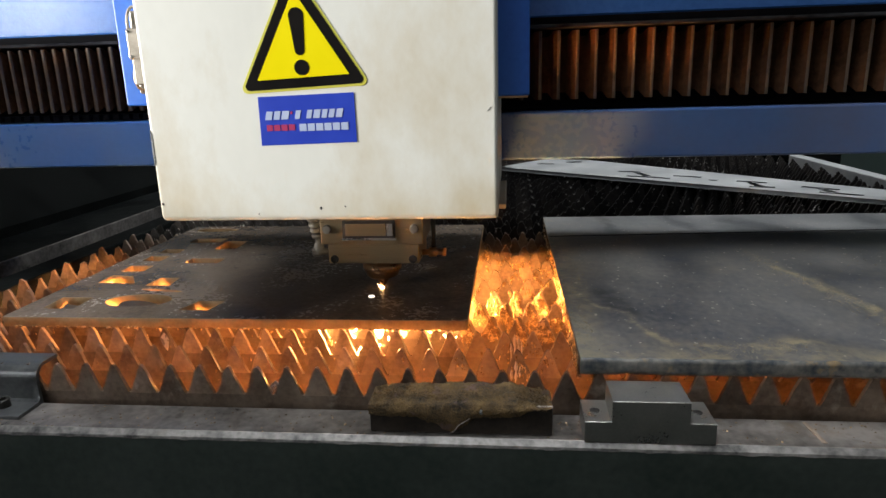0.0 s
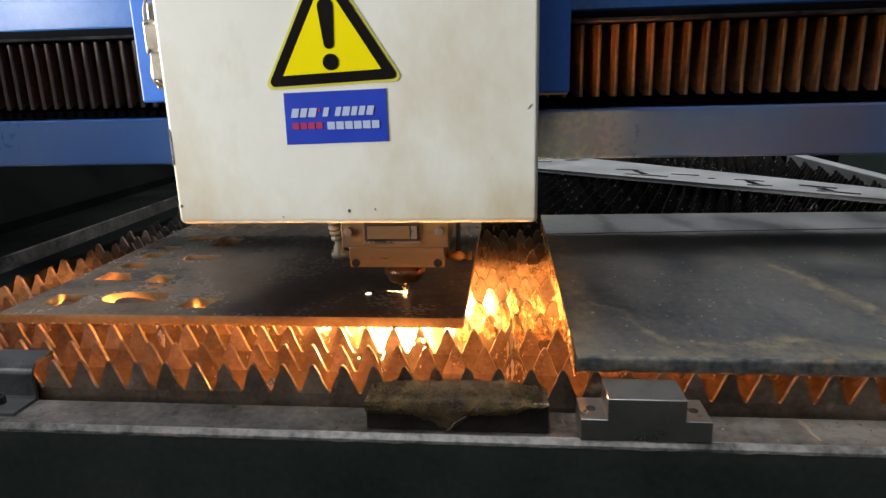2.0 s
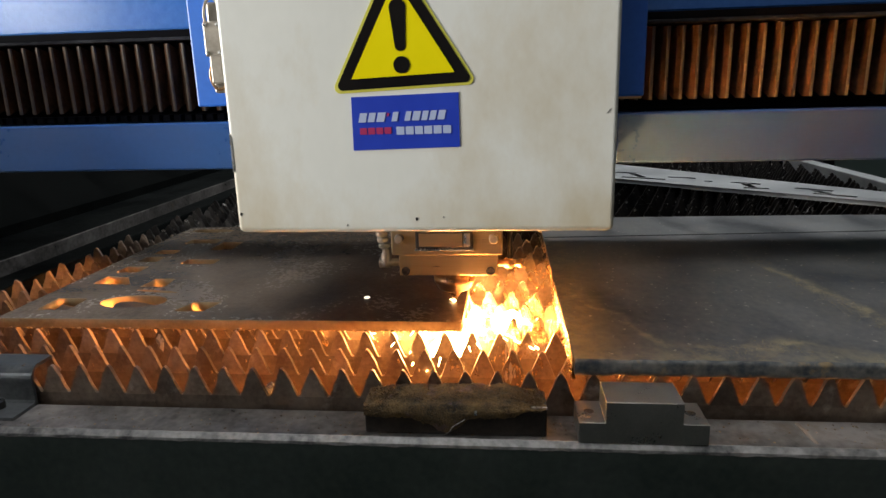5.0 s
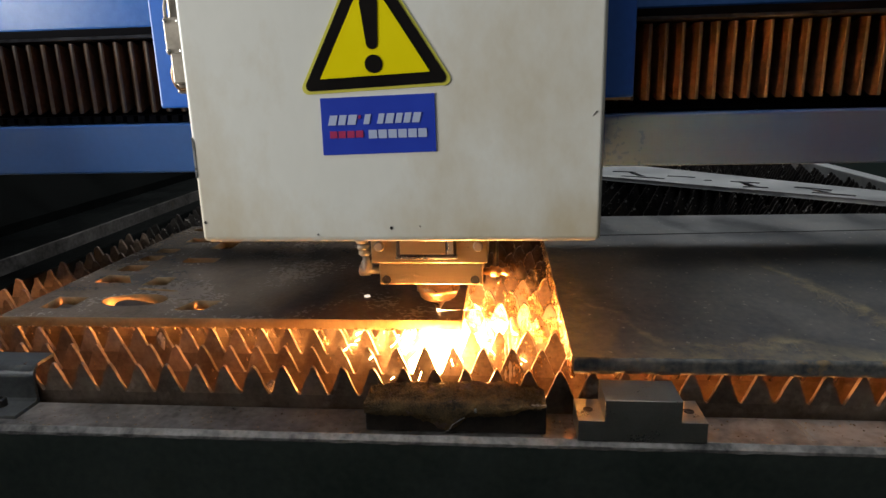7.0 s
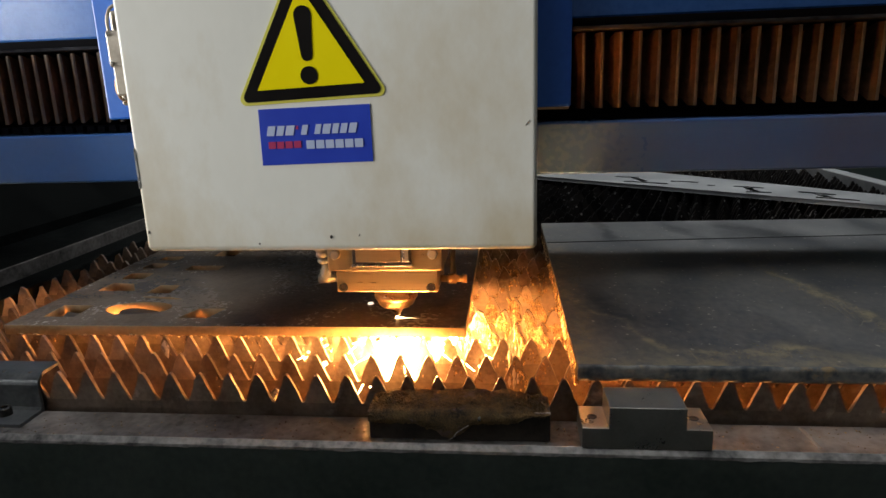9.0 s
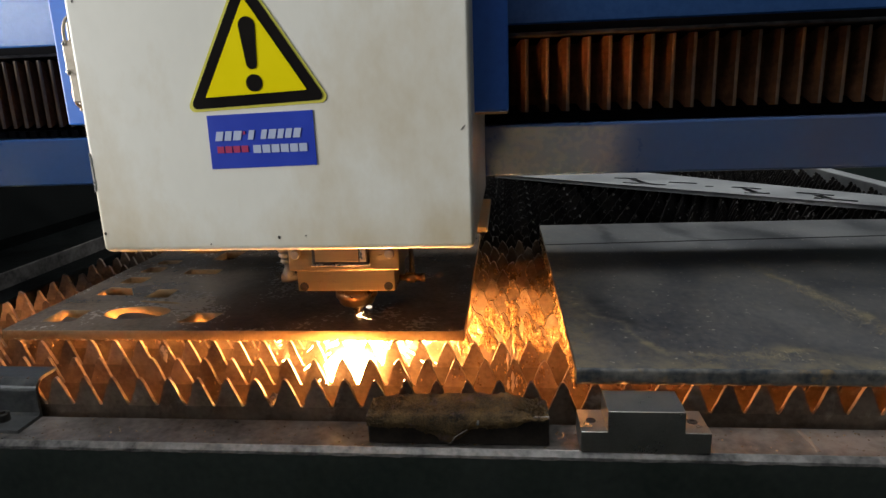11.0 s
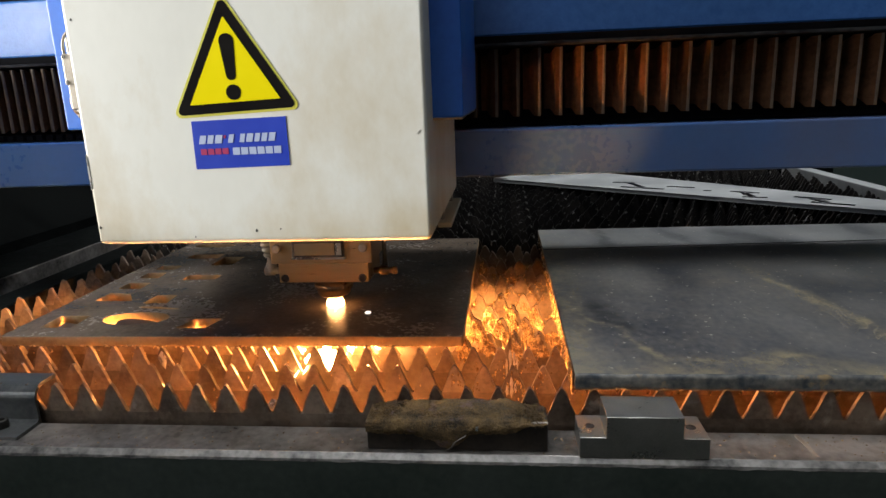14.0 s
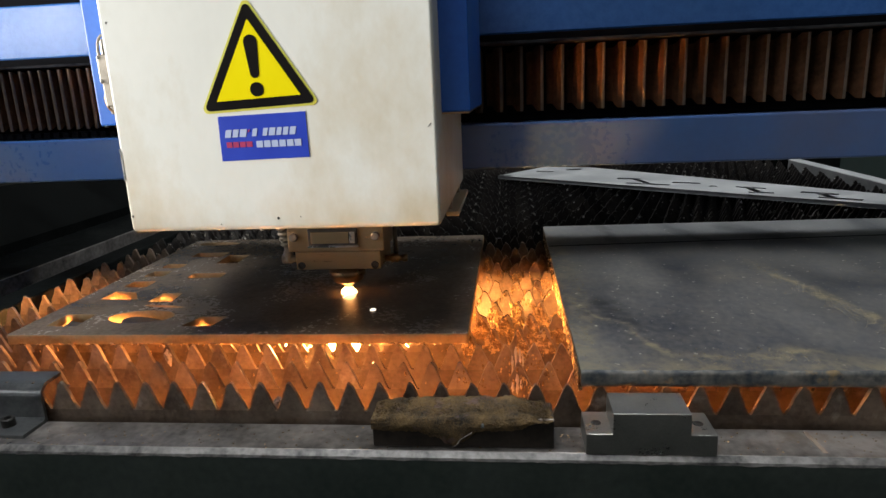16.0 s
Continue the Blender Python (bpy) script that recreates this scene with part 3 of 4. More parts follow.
# ---------------------------------------------------------------- plates
def build_work_plate():
    holes = [
        [(-0.411, 0.1275), (-0.369, 0.1265), (-0.371, 0.1700), (-0.413, 0.1710)],
        disc(-0.3045, 0.160, 0.0425, 0.024, 40),
        [(-0.236, 0.125), (-0.198, 0.125), (-0.190, 0.159), (-0.2255, 0.159)],
        [(-0.331, 0.219), (-0.296, 0.219), (-0.299, 0.256), (-0.329, 0.256)],
        [(-0.407, 0.231), (-0.350, 0.229), (-0.372, 0.262), (-0.407, 0.269)],
        disc(-0.296, 0.2000, 0.032, 0.0045, 24, -0.16),
        rect(-0.408, -0.372, 0.286, 0.318, 0.004),
        rect(-0.408, -0.376, 0.342, 0.373, 0.004),
        rect(-0.333, -0.279, 0.331, 0.358, 0.003),
        rect(-0.407, -0.372, 0.390, 0.415, 0.004),
        rect(-0.390, -0.333, 0.460, 0.490, 0.003),
        rect(-0.325, -0.288, 0.415, 0.470, 0.003),
        disc(-0.382, 0.557, 0.040, 0.014, 30),
    ]
    plate = sheet_with_holes("work_plate", [rect(-0.4385, 0.110, 0.0985, 0.588, 0.002)] + holes, 0.0, 0.012, M_PLATE, edge=M_OXIDE)
    tagged(plate, "brown steel plate with cut-out holes lying on toothed slats", "steel plate")
    part("bead", lathe([(0.0002, 0.0120), (0.0040, 0.0121), (0.0034, 0.0132), (0.0004, 0.0138)], -0.0119, 0.1777, 12), M_BEAD, plate, "pierced bead on the plate, its brightness given as glow", True)
    rng = random.Random(3)
    b = bmesh.new()
    for i in range(90):
        x = rng.uniform(-0.43, 0.10)
        r = rng.uniform(0.0008, 0.0022)
        one = bmesh.new()
        bmesh.ops.create_icosphere(one, subdivisions=1, radius=r)
        for v in one.verts:
            v.co = Vector((x + v.co.x * rng.uniform(0.8, 2.2), 0.0982 + v.co.y * 0.5, 0.0005 + v.co.z * 0.9))
        merge(b, one)
    tagged(part("burr", b, M_SLAG, plate, "dross burr along the lower edge"), kind="stuff")


def build_slugs():
    """Cut-out pieces left hanging askew in the holes of the plate."""
    for pts, m, label in (
            (rect(-0.0185, 0.0185, -0.019, 0.019, 0.001), pose(-0.3885, 0.1490, -0.0050, 7, 10, 1), "square dark steel slug hanging askew in its hole"),
            (disc(0, 0, 0.0345, 0.0205, 36), pose(-0.2975, 0.1600, -0.0040, 4, 14, 0), "oval dark steel slug hanging askew in its hole"),
            ([(-0.018, -0.0150), (0.0135, -0.0150), (0.0180, 0.0140), (-0.0110, 0.0140)], pose(-0.2105, 0.1420, -0.0050, 6, -9, 0), "slanted dark steel slug hanging askew in its hole"),
            ([(-0.0150, -0.0160), (0.0130, -0.0160), (0.0120, 0.0150), (-0.0130, 0.0150)], pose(-0.3130, 0.2370, -0.0060, 8, 6, 0), "small dark steel slug hanging askew in its hole")):
        slug = tagged(part("cut_slug", prism(pts, -0.004, 0.004, "z", 0.0005), M_SLUG), label, "steel offcut", "slugs in the plate")
        slug.matrix_world = m


def build_stock_plate():
    rng = random.Random(11)
    front = [(0.2215 + i * 0.0115, -0.0035 + rng.uniform(-0.0012, 0.0008)) for i in range(100) if 0.2215 + i * 0.0115 < 1.06]
    outline = [*front, (1.06, 0.64), (0.78, 0.650), (0.49, 0.644), (0.221, 0.637)]
    plate = tagged(new("stock_plate"), "thick blue-grey mill-scale steel plate with yellow rust on slats", "steel plate")
    part("slab", prism(outline, 0.0, 0.0150, "z"), M_STOCK, plate)
    # ragged torch-cut skin on the front edge
    b = bmesh.new()
    n = 160
    rows = []
    for j in range(5):
        z = 0.0002 + 0.0150 * j / 4
        rows.append([b.verts.new((0.2215 + 0.838 * i / n, -0.0062 + 0.0016 * noise.noise(Vector((i * 0.45, j * 0.8, 2.0))) + 0.001 * (j in (0, 4)), z + 0.0009 * noise.noise(Vector((i * 0.3, j, 7.0))) * (j in (0, 4)))) for i in range(n + 1)])
    for a, c in zip(rows, rows[1:]):
        for i in range(n):
            b.faces.new((a[i], a[i + 1], c[i + 1], c[i]))
    back = [b.verts.new((v.co.x, -0.0025, v.co.z)) for v in rows[-1]]
    low = [b.verts.new((v.co.x, -0.0025, v.co.z)) for v in rows[0]]
    for i in range(n):
        b.faces.new((rows[-1][i], rows[-1][i + 1], back[i + 1], back[i]))
        b.faces.new((low[i], low[i + 1], rows[0][i + 1], rows[0][i]))
    part("cut_edge", b, M_EDGE, plate, "ragged torch-cut front edge", True)
    b = bmesh.new()
    n, m = 260, 6
    rows = []
    for j in range(m + 1):
        z = 0.0148 - 0.0250 * j / m
        line = []
        for i in range(n + 1):
            y = 0.000 + 0.600 * i / n
            lump = 0.5 + noise.noise(Vector((y * 90, j * 0.7, 5.0))) + 0.6 * noise.noise(Vector((y * 260, j * 1.3, 9.0)))
            fringe = 1.0 if z > 0 else 0.35 + 0.65 * max(0.0, 0.5 + noise.noise(Vector((y * 110, 1.5, 3.0))))
            line.append(b.verts.new((0.2206 - 0.0022 * max(0.0, lump) * (0.3 if j == 0 else 1.0), y, z if z > 0 else z * fringe)))
        rows.append(line)
    rows.append([b.verts.new((0.2235, v.co.y, v.co.z + 0.001)) for v in rows[-1]])
    for a, c in zip(rows, rows[1:]):
        for i in range(n):
            b.faces.new((a[i], a[i + 1], c[i + 1], c[i]))
    part("side_crust", b, M_SLAG, plate, "brown dross crusted on the plate's side edge", True)
    groove = [bar_between((0.2225, 0.480), (1.055, 0.536), 0.0042)]
    part("scribed_line", prism(groove[0], 0.0145, 0.0155, "z"), M_STAIN, plate, "dark scribed line")
    # yellow rust flecks strewn along two drag lines and the front corner
    flecks = bmesh.new()
    for (a, c, count, spread) in (((0.500, 0.345), (0.548, 0.060), 130, 0.009), ((0.722, 0.40), (0.712, 0.25), 60, 0.008), ((0.335, 0.016), (0.430, 0.030), 70, 0.012), ((0.226, 0.02), (0.245, 0.30), 90, 0.010), ((0.56, 0.42), (0.80, 0.10), 70, 0.05)):
        for i in range(count * 3):
            u = rng.random()
            x, y = a[0] + (c[0] - a[0]) * u + rng.gauss(0, spread), a[1] + (c[1] - a[1]) * u + rng.gauss(0, spread)
            if not (0.224 < x < 1.05 and 0.002 < y < 0.62):
                continue
            size, k = rng.uniform(0.0003, 0.0009) + (0.0008 if rng.random() < 0.08 else 0.0), rng.choice((4, 5, 6))
            ring = [(x + size * rng.uniform(0.5, 1.2) * math.cos(2 * math.pi * j / k), y + 1.5 * size * rng.uniform(0.5, 1.2) * math.sin(2 * math.pi * j / k)) for j in range(k)]
            top = [flecks.verts.new((p, q, 0.0153)) for p, q in ring]
            low = [flecks.verts.new((p, q, 0.0147)) for p, q in ring]
            flecks.faces.new(top)
            for j in range(k):
                flecks.faces.new((low[j], low[(j + 1) % k], top[(j + 1) % k], top[j]))
    tagged(part("rust_fleck", flecks, M_RUST, plate, "pale yellow rust flecks"), kind="stuff")


def build_far_sheet():
    slits = [((0.130, 1.443), (0.168, 1.424)), ((0.247, 1.504), (0.300, 1.491)), ((0.467, 1.297), (0.525, 1.273)), ((0.474, 1.205), (0.574, 1.144)), ((0.593, 1.192), (0.656, 1.159)),
             ((0.721, 1.087), (0.778, 1.049)), ((0.720, 0.998), (0.771, 0.981)), ((0.833, 0.987), (0.892, 0.937)), ((0.838, 0.912), (0.904, 0.860)),
             ((0.512, 1.268), (0.528, 1.190)), ((0.742, 1.062), (0.746, 1.002)), ((0.858, 0.955), (0.866, 0.903))]
    rim = [(0.126, 1.435), (0.920, 0.803), (1.075, 0.680), (1.078, 0.825), (0.987, 0.929), (0.417, 1.581), (0.282, 1.633)]
    holes = [bar_between(a, b, 0.019) for a, b in slits] + [disc(0.367, 1.533, 0.027, 0.020, 20), disc(0.672, 1.106, 0.011, 0.009, 12)]
    tagged(sheet_with_holes("cut_sheet", [rim] + holes, 0.0, 0.010, M_CUTOUT), "pale grey cut steel sheet with narrow slits on slats", "steel plate")


# ---------------------------------------------------------------- things on the rail
def build_stop_block():
    block = tagged(new("stop_block"), "stepped grey steel stop block bolted on the rail", "stop block")
    zr = -0.0407
    step = [(0.2208, zr), (0.3306, zr), (0.3306, -0.0215), (0.3085, -0.0215), (0.3085, -0.0020), (0.2434, -0.0020), (0.2434, -0.0215), (0.2208, -0.0215)]
    part("body", prism(step, -0.0535, -0.0130, "y", 0.0007), M_BLOCK, block)
    for x in (0.2315, 0.3195):
        s = part("screw", lathe([(0.0044, -0.0218), (0.0044, -0.0211), (0.0036, -0.0208), (0.0022, -0.0208), (0.0020, -0.0213)], x, -0.0335, 20), M_DARKM, block, "dark recessed screw")


def build_slag_block():
    block = tagged(new("slag_block"), "burnt steel block crusted with mossy brown dross", "block")
    part("body", box(0.0310, 0.1940, -0.0460, -0.0130, -0.0407, -0.0130, 0.0015), M_BURNT, block)
    # crust: a lumpy skin over the top, sagging over the front edge
    b = bmesh.new()
    nx, ny = 150, 34
    grid = []
    for j in range(ny + 1):
        line = []
        for i in range(nx + 1):
            u, v = i / nx, j / ny
            x = 0.0305 + 0.1625 * u
            end = min(1.0, 6 * u, 5.0 * (1 - u)) ** 0.5
            crown = 0.0105 * end * (0.75 + 0.5 * noise.noise(Vector((u * 7, 0.3, 1.0)))) * (1 - 0.45 * max(0, u - 0.75) / 0.25)
            sag = 0.010 + 0.012 * max(0, noise.noise(Vector((u * 5 + 3.1, 4.0, 0)))) + 0.009 * math.exp(-((u - 0.42) / 0.12) ** 2)
            sag *= 1.0 if u < 0.78 else max(0.12, 1 - (u - 0.78) * 6)
            if v < 0.4:
                w = v / 0.4
                y = -0.0475 - 0.0025 * math.sin(w * math.pi) * end
                z = -0.0130 - sag * (1 - w) + crown * 0.35 * w
            else:
                w = (v - 0.4) / 0.6
                y = -0.0475 + 0.0345 * w
                z = -0.0130 + crown * (0.35 + 0.65 * math.sin(min(1, w * 1.25) * math.pi / 2)) * (1 if w < 0.9 else 1 - (w - 0.9) * 8)
            p = Vector((x, y, z))
            d = 0.0013 * noise.noise(p * 180) + 0.0011 * noise.noise(p * 420) + 0.0007 * noise.noise(p * 900)
            line.append(b.verts.new((x + d * 0.3, y - abs(d) * 0.8, z + d)))
        grid.append(line)
    for a, c in zip(grid, grid[1:]):
        for i in range(nx):
            b.faces.new((a[i], a[i + 1], c[i + 1], c[i]))
    part("crust", b, M_MOSS, block, "mossy brown dross crust", True)
    # short stiff strands standing out of the crust
    rng = random.Random(5)
    fib = bmesh.new()
    for i in range(5200):
        u = rng.random()
        x = 0.033 + 0.157 * u
        y = rng.uniform(-0.049, -0.018)
        z0 = -0.0125 + 0.006 * rng.random() if y > -0.044 else rng.uniform(-0.024 if 0.15 < u < 0.7 else -0.017, -0.010)
        d = Vector((rng.uniform(-1, 1), rng.uniform(-0.9, 0.1), rng.uniform(-0.2, 0.8))).normalized() * rng.uniform(0.0022, 0.0060)
        w = 0.00026
        p = Vector((x, y, z0))
        fib.faces.new([fib.verts.new(p + Vector((-w, 0, 0))), fib.verts.new(p + Vector((w, 0, w))), fib.verts.new(p + d)])
    tagged(part("fibre", fib, M_MOSS, block, "fine brown strands"), kind="stuff")
    chip = lathe([(0.0005, -0.0190), (0.0018, -0.0180), (0.0012, -0.0150), (0.0003, -0.0140)], 0.1315, -0.0500, 7)
    part("chip", chip, M_STEEL, block, "pale metal chip")
    # bare edge whose glint is given by a pale colour
    part("glint_edge", box(0.1800, 0.1942, -0.0463, -0.0440, -0.0142, -0.0120, 0.0004), M_FLAKE, block, "bare metal edge with its glint put in as pale colour")
    wire = bmesh.new()
    pts = [Vector(p) for p in ((0.1030, -0.0485, -0.0395), (0.1080, -0.0492, -0.0360), (0.1105, -0.0500, -0.0310), (0.1150, -0.0505, -0.0275), (0.1215, -0.0500, -0.0235))]
    for a, c in zip(pts, pts[1:]):
        one = bmesh.new()
        d = c - a
        bmesh.ops.create_cone(one, cap_ends=True, segments=6, radius1=0.0005, radius2=0.00045, depth=d.length * 1.05)
        one.transform(Matrix.Translation((a + c) / 2) @ d.to_track_quat("Z", "Y").to_matrix().to_4x4())
        merge(wire, one)
    part("wire_strand", wire, M_FLAKE, block, "pale bent wire strand")


def build_bracket():
    br = tagged(new("clamp_bracket"), "bent dark steel clamp bracket bolted on the rail", "bracket")
    t, zr = 0.0035, -0.0407
    outer = [(-0.0420, zr), (-0.0420, zr + t), (-0.0130, zr + t), (-0.0105, zr + t + 0.0025)]
    for i in range(9):
        a = radians(180 - 90 * i / 8)
        outer.append((0.0035 + 0.0140 * math.cos(a), -0.0140 + 0.0140 * math.sin(a)))
    outer += [(0.0240, 0.0), (0.0240, -t)]
    for i in range(9):
        a = radians(90 + 90 * i / 8)
        outer.append((0.0035 + 0.0105 * math.cos(a), -0.0140 + 0.0105 * math.sin(a)))
    outer += [(-0.0070, zr)]
    part("bent_plate", prism(outer, -0.62, -0.3170, "x", 0.0), M_BRACKET, br)
    part("bolt", lathe([(0.0065, zr + t), (0.0065, zr + t + 0.0075), (0.0058, zr + t + 0.0082), (0.0036, zr + t + 0.0082), (0.0034, zr + t + 0.0045)], -0.347, -0.0230, 24), M_DARKM, br, "black socket-head bolt")


# ---------------------------------------------------------------- gantry
GANTRY = thing("gantry", "blue painted gantry beam with brown bellows", "gantry")
PLEATS = []
FOLD = 0.0240


def build_gantry():
    g = GANTRY
    part("upper_beam", box(-1.25, 1.65, 0.165, 0.50, 0.347, 0.4265, 0.003), M_BEAM, g, "glossy blue painted upper beam")
    # dark beam top, carried up past the view to shade the far slats
    part("beam_top_shade", box(-1.25, 1.65, 0.20, 0.50, 0.427, 1.05, 0.003), M_BLACK, g)
    part("rail_strip", box(-1.25, 1.65, 0.150, 0.40, 0.337, 0.3465, 0.001), M_BLACK, g, "black strip above the bellows")
    part("back_plate", box(-1.25, 1.65, 0.185, 0.40, 0.2235, 0.3365, 0.001), M_BLACK, g)
    part("lower_beam", box(-1.25, 1.65, 0.150, 0.42, 0.1555, 0.2220, 0.003), M_BEAMLOW, g, "blue painted lower beam")
    tooth = part("rack_tooth", box(-0.005, 0.005, 0.158, 0.185, 0.2240, 0.2330), M_BLACK, g)
    tooth.location.x = -1.2
    for i in range(1, 62):
        ob = tooth.copy()
        scene.collection.objects.link(ob)
        ob.location.x = -1.2 + i * 0.016
    part("dusty_ledge", box(-1.25, 1.65, 0.1485, 0.185, 0.3325, 0.3369, 0.0008), M_DUST, g, "thin ledge with grey dust above the bellows")
    # one fold of the bellows, copied along the beam: a narrow crest between deep valleys
    w, d, t = FOLD, 0.024, 0.0012
    pts = [(-1.02 * w, 0.004), (-0.94 * w, 0.0), (-0.62 * w, -0.22 * d), (-0.36 * w, -0.70 * d), (-0.14 * w, -0.95 * d), (-0.065 * w, -0.985 * d), (0.0, -d), (0.05 * w, -0.9 * d), (0.10 * w, 0.0), (0.06 * w, 0.0), (-0.02 * w, -0.88 * d), (-0.13 * w, -0.96 * d + t), (-0.34 * w, -0.70 * d + t), (-0.60 * w, -0.22 * d + t), (-0.94 * w, 0.004)]
    b = prism(pts, 0.2375, 0.3295, "z", 0)
    for v in b.verts:
        if v.co.y > -0.6 * d:
            v.co.z += 0.009 if v.co.z < 0.3 else -0.007
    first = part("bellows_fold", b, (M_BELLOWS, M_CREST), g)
    # faces at the crest take the paler material
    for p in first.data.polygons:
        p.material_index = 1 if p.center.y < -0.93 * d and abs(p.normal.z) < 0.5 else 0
    first.location = (0, 0.183, 0)
    for side, count in (("right", 22), ("left", 37)):
        for i in range(count + 1):
            ob = first if not PLEATS else first.copy()
            if PLEATS:
                scene.collection.objects.link(ob)
            PLEATS.append((ob, side, i, count))


def fold_x(side, i, count, hx):
    """Where fold i stands; those next to the carriage give way more than those at the fixed end."""
    if side == "right":
        start, end, rest, give = hx + 0.183, 0.7325, 0.554, 1.5
    else:
        start, end, rest, give = hx - 0.221, -0.890, 0.662, 1.1
    u = i / count
    return start + (end - start) * (u + give * (abs(end - start) - rest) * u * (1 - u))


# ---------------------------------------------------------------- cutting head
HEAD_THING = thing("cutting_head", "cream white laser cutting head on a blue carriage", "cutting head")


def letter_bar(x0, x1, z0, z1, y, lean, parent, material, name="print_bar"):
    s = lean * (z1 - z0)
    part(name, prism([(x0, z0), (x1, z0), (x1 + s, z1), (x0 + s, z1)], y - 0.0004, y, "y"), material, parent)


def build_head():
    h = HEAD_THING
    fy = -0.1917
    # sheet cover, open below
    rim, inner = rect(-0.1728, 0.1535, fy, 0.135, 0.0035, 5), rect(-0.1665, 0.1472, fy + 0.0063, 0.1287, 0.0035, 5)
    inset = lambda d: rect(-0.1728 + d, 0.1535 - d, fy + d, 0.135 - d, 0.0035, 5)
    b = bmesh.new()
    rings = [[b.verts.new((x, y, z)) for x, y in o] for o, z in ((rim, 0.56), (rim, 0.1456), (inset(0.0005), 0.1436), (inset(0.0015), 0.1421), (inset(0.0030), 0.1411), (inset(0.0048), 0.1408), (inset(0.0060), 0.1412), (inner, 0.1440), (inner, 0.555))]
    k = len(rim)
    for a, c in zip(rings, rings[1:]):
        for i in range(k):
            b.faces.new((a[i], a[(i + 1) % k], c[(i + 1) % k], c[i]))
    b.faces.new(rings[0]), b.faces.new(rings[-1])
    bmesh.ops.recalc_face_normals(b, faces=b.faces[:])
    cover = part("cover", b, M_WHITE, h, "cream white painted sheet cover with small scuffs")
    part("cover_floor", box(-0.166, 0.147, -0.185, 0.128, 0.1500, 0.1530), M_DARKM, h)
    # steel strip; its bright reflection is put in as white colour
    part("side_strip", box(0.1440, 0.1600, -0.047, 0.13, 0.1225, 0.1285, 0.0012), M_WHITE, h, "steel strip under the side of the cover, reflection put in as white")
    for y in (-0.03, 0.10):
        part("strip_bracket", box(0.1450, 0.1500, y, y + 0.012, 0.1285, 0.1500, 0.0005), M_DULL, h)
    # scuffs
    for x, z, r in ((-0.013, 0.1527, 0.0011), (0.0105, 0.154, 0.0006), (-0.074, 0.1475, 0.0006), (-0.1690, 0.158, 0.0010), (-0.165, 0.349, 0.0008)):
        part("chip_mark", prism(disc(x, z, r, r * 1.4, 10), fy - 0.0004, fy, "y"), M_DARKM, cover, "dark chip in the paint")
    part("scratch", prism(bar_between((0.1445, 0.2385), (0.1475, 0.2420), 0.0004), fy - 0.0004, fy, "y"), M_DARKM, cover, "fine dark scratch")
    part("edge_wear", prism([(-0.1722, 0.195), (-0.1706, 0.197), (-0.1706, 0.224), (-0.1722, 0.228)], fy - 0.0004, fy + 0.002, "y"), M_STEEL, cover, "worn paint on the edge")
    # warning sign
    def tri(cx, cz, r, s):
        out = []
        for i in range(3):
            a = radians(90 + 120 * i)
            px, pz = cx + (s - 2 * r) / math.sqrt(3) * math.cos(a), cz + (s - 2 * r) / math.sqrt(3) * math.sin(a)
            out += [(px + r * math.cos(a + radians(d)), pz + r * math.sin(a + radians(d))) for d in (-60, -40, -20, 0, 20, 40, 60)]
        return [(cx + (x - cx) * 1.0, cz + (z - cz) * 1.0) for x, z in out]
    tilt = radians(2.4)
    cx, cz = -0.0212, 0.2965
    spin = lambda pts: [(cx + (x - cx) * math.cos(tilt) - (z - cz) * math.sin(tilt), cz + (x - cx) * math.sin(tilt) + (z - cz) * math.cos(tilt)) for x, z in pts]
    sign = part("warning_sign", prism(spin(tri(cx, cz, 0.0050, 0.1152)), fy - 0.0005, fy, "y"), M_PALE, h, "yellow triangular warning sticker with a black rim")
    part("sign_rim", prism(spin(tri(cx, cz, 0.0040, 0.1090)), fy - 0.0009, fy - 0.0005, "y"), M_INK, sign, "black triangle")
    part("sign_field", prism(spin(tri(cx, cz, 0.0004, 0.0845)), fy - 0.0013, fy - 0.0009, "y"), M_YELLOW, sign, "bright yellow triangle")
    top, bot = disc(cx, 0.3245, 0.0068, k=20), disc(cx, 0.2955, 0.0044, k=20)
    bang = top[:11] + bot[10:] + bot[:1]
    part("exclamation_bar", prism(spin(bang), fy - 0.0017, fy - 0.0013, "y"), M_INK, sign)
    part("exclamation_dot", prism(spin(disc(cx, 0.2805, 0.0068, k=24)), fy - 0.0017, fy - 0.0013, "y"), M_INK, sign)
    # maker's plate, its words as plain bars
    plate = part("name_plate", prism([(-0.0645, 0.2120), (0.0255, 0.2137), (0.0252, 0.2579), (-0.0641, 0.2559)], fy - 0.0006, fy, "y"), M_LABEL, h, "blue sticker with pale and red print")
    y = fy - 0.0006
    x = -0.0590
    for i, w in enumerate((0.0075, 0.0070, 0.0080, 0.0, 0.0060, 0.0, 0.0060, 0.0075, 0.0062, 0.0065, 0.0072)):
        if w:
            letter_bar(x, x + w - 0.0014, 0.2352 + i * 0.00012, 0.2428 + i * 0.00012, y, 0.25, plate, M_LWHITE)
        else:
            if i == 3:
                letter_bar(x + 0.0008, x + 0.0024, 0.2400, 0.2425, y, 0.2, plate, M_LRED)
            w = 0.0042
        x += w + 0.0003
    for i in range(4):
        letter_bar(-0.0580 + i * 0.0069, -0.0580 + i * 0.0069 + 0.0058, 0.2252 + i * 0.0001, 0.2306 + i * 0.0001, y, 0, plate, M_LRED)
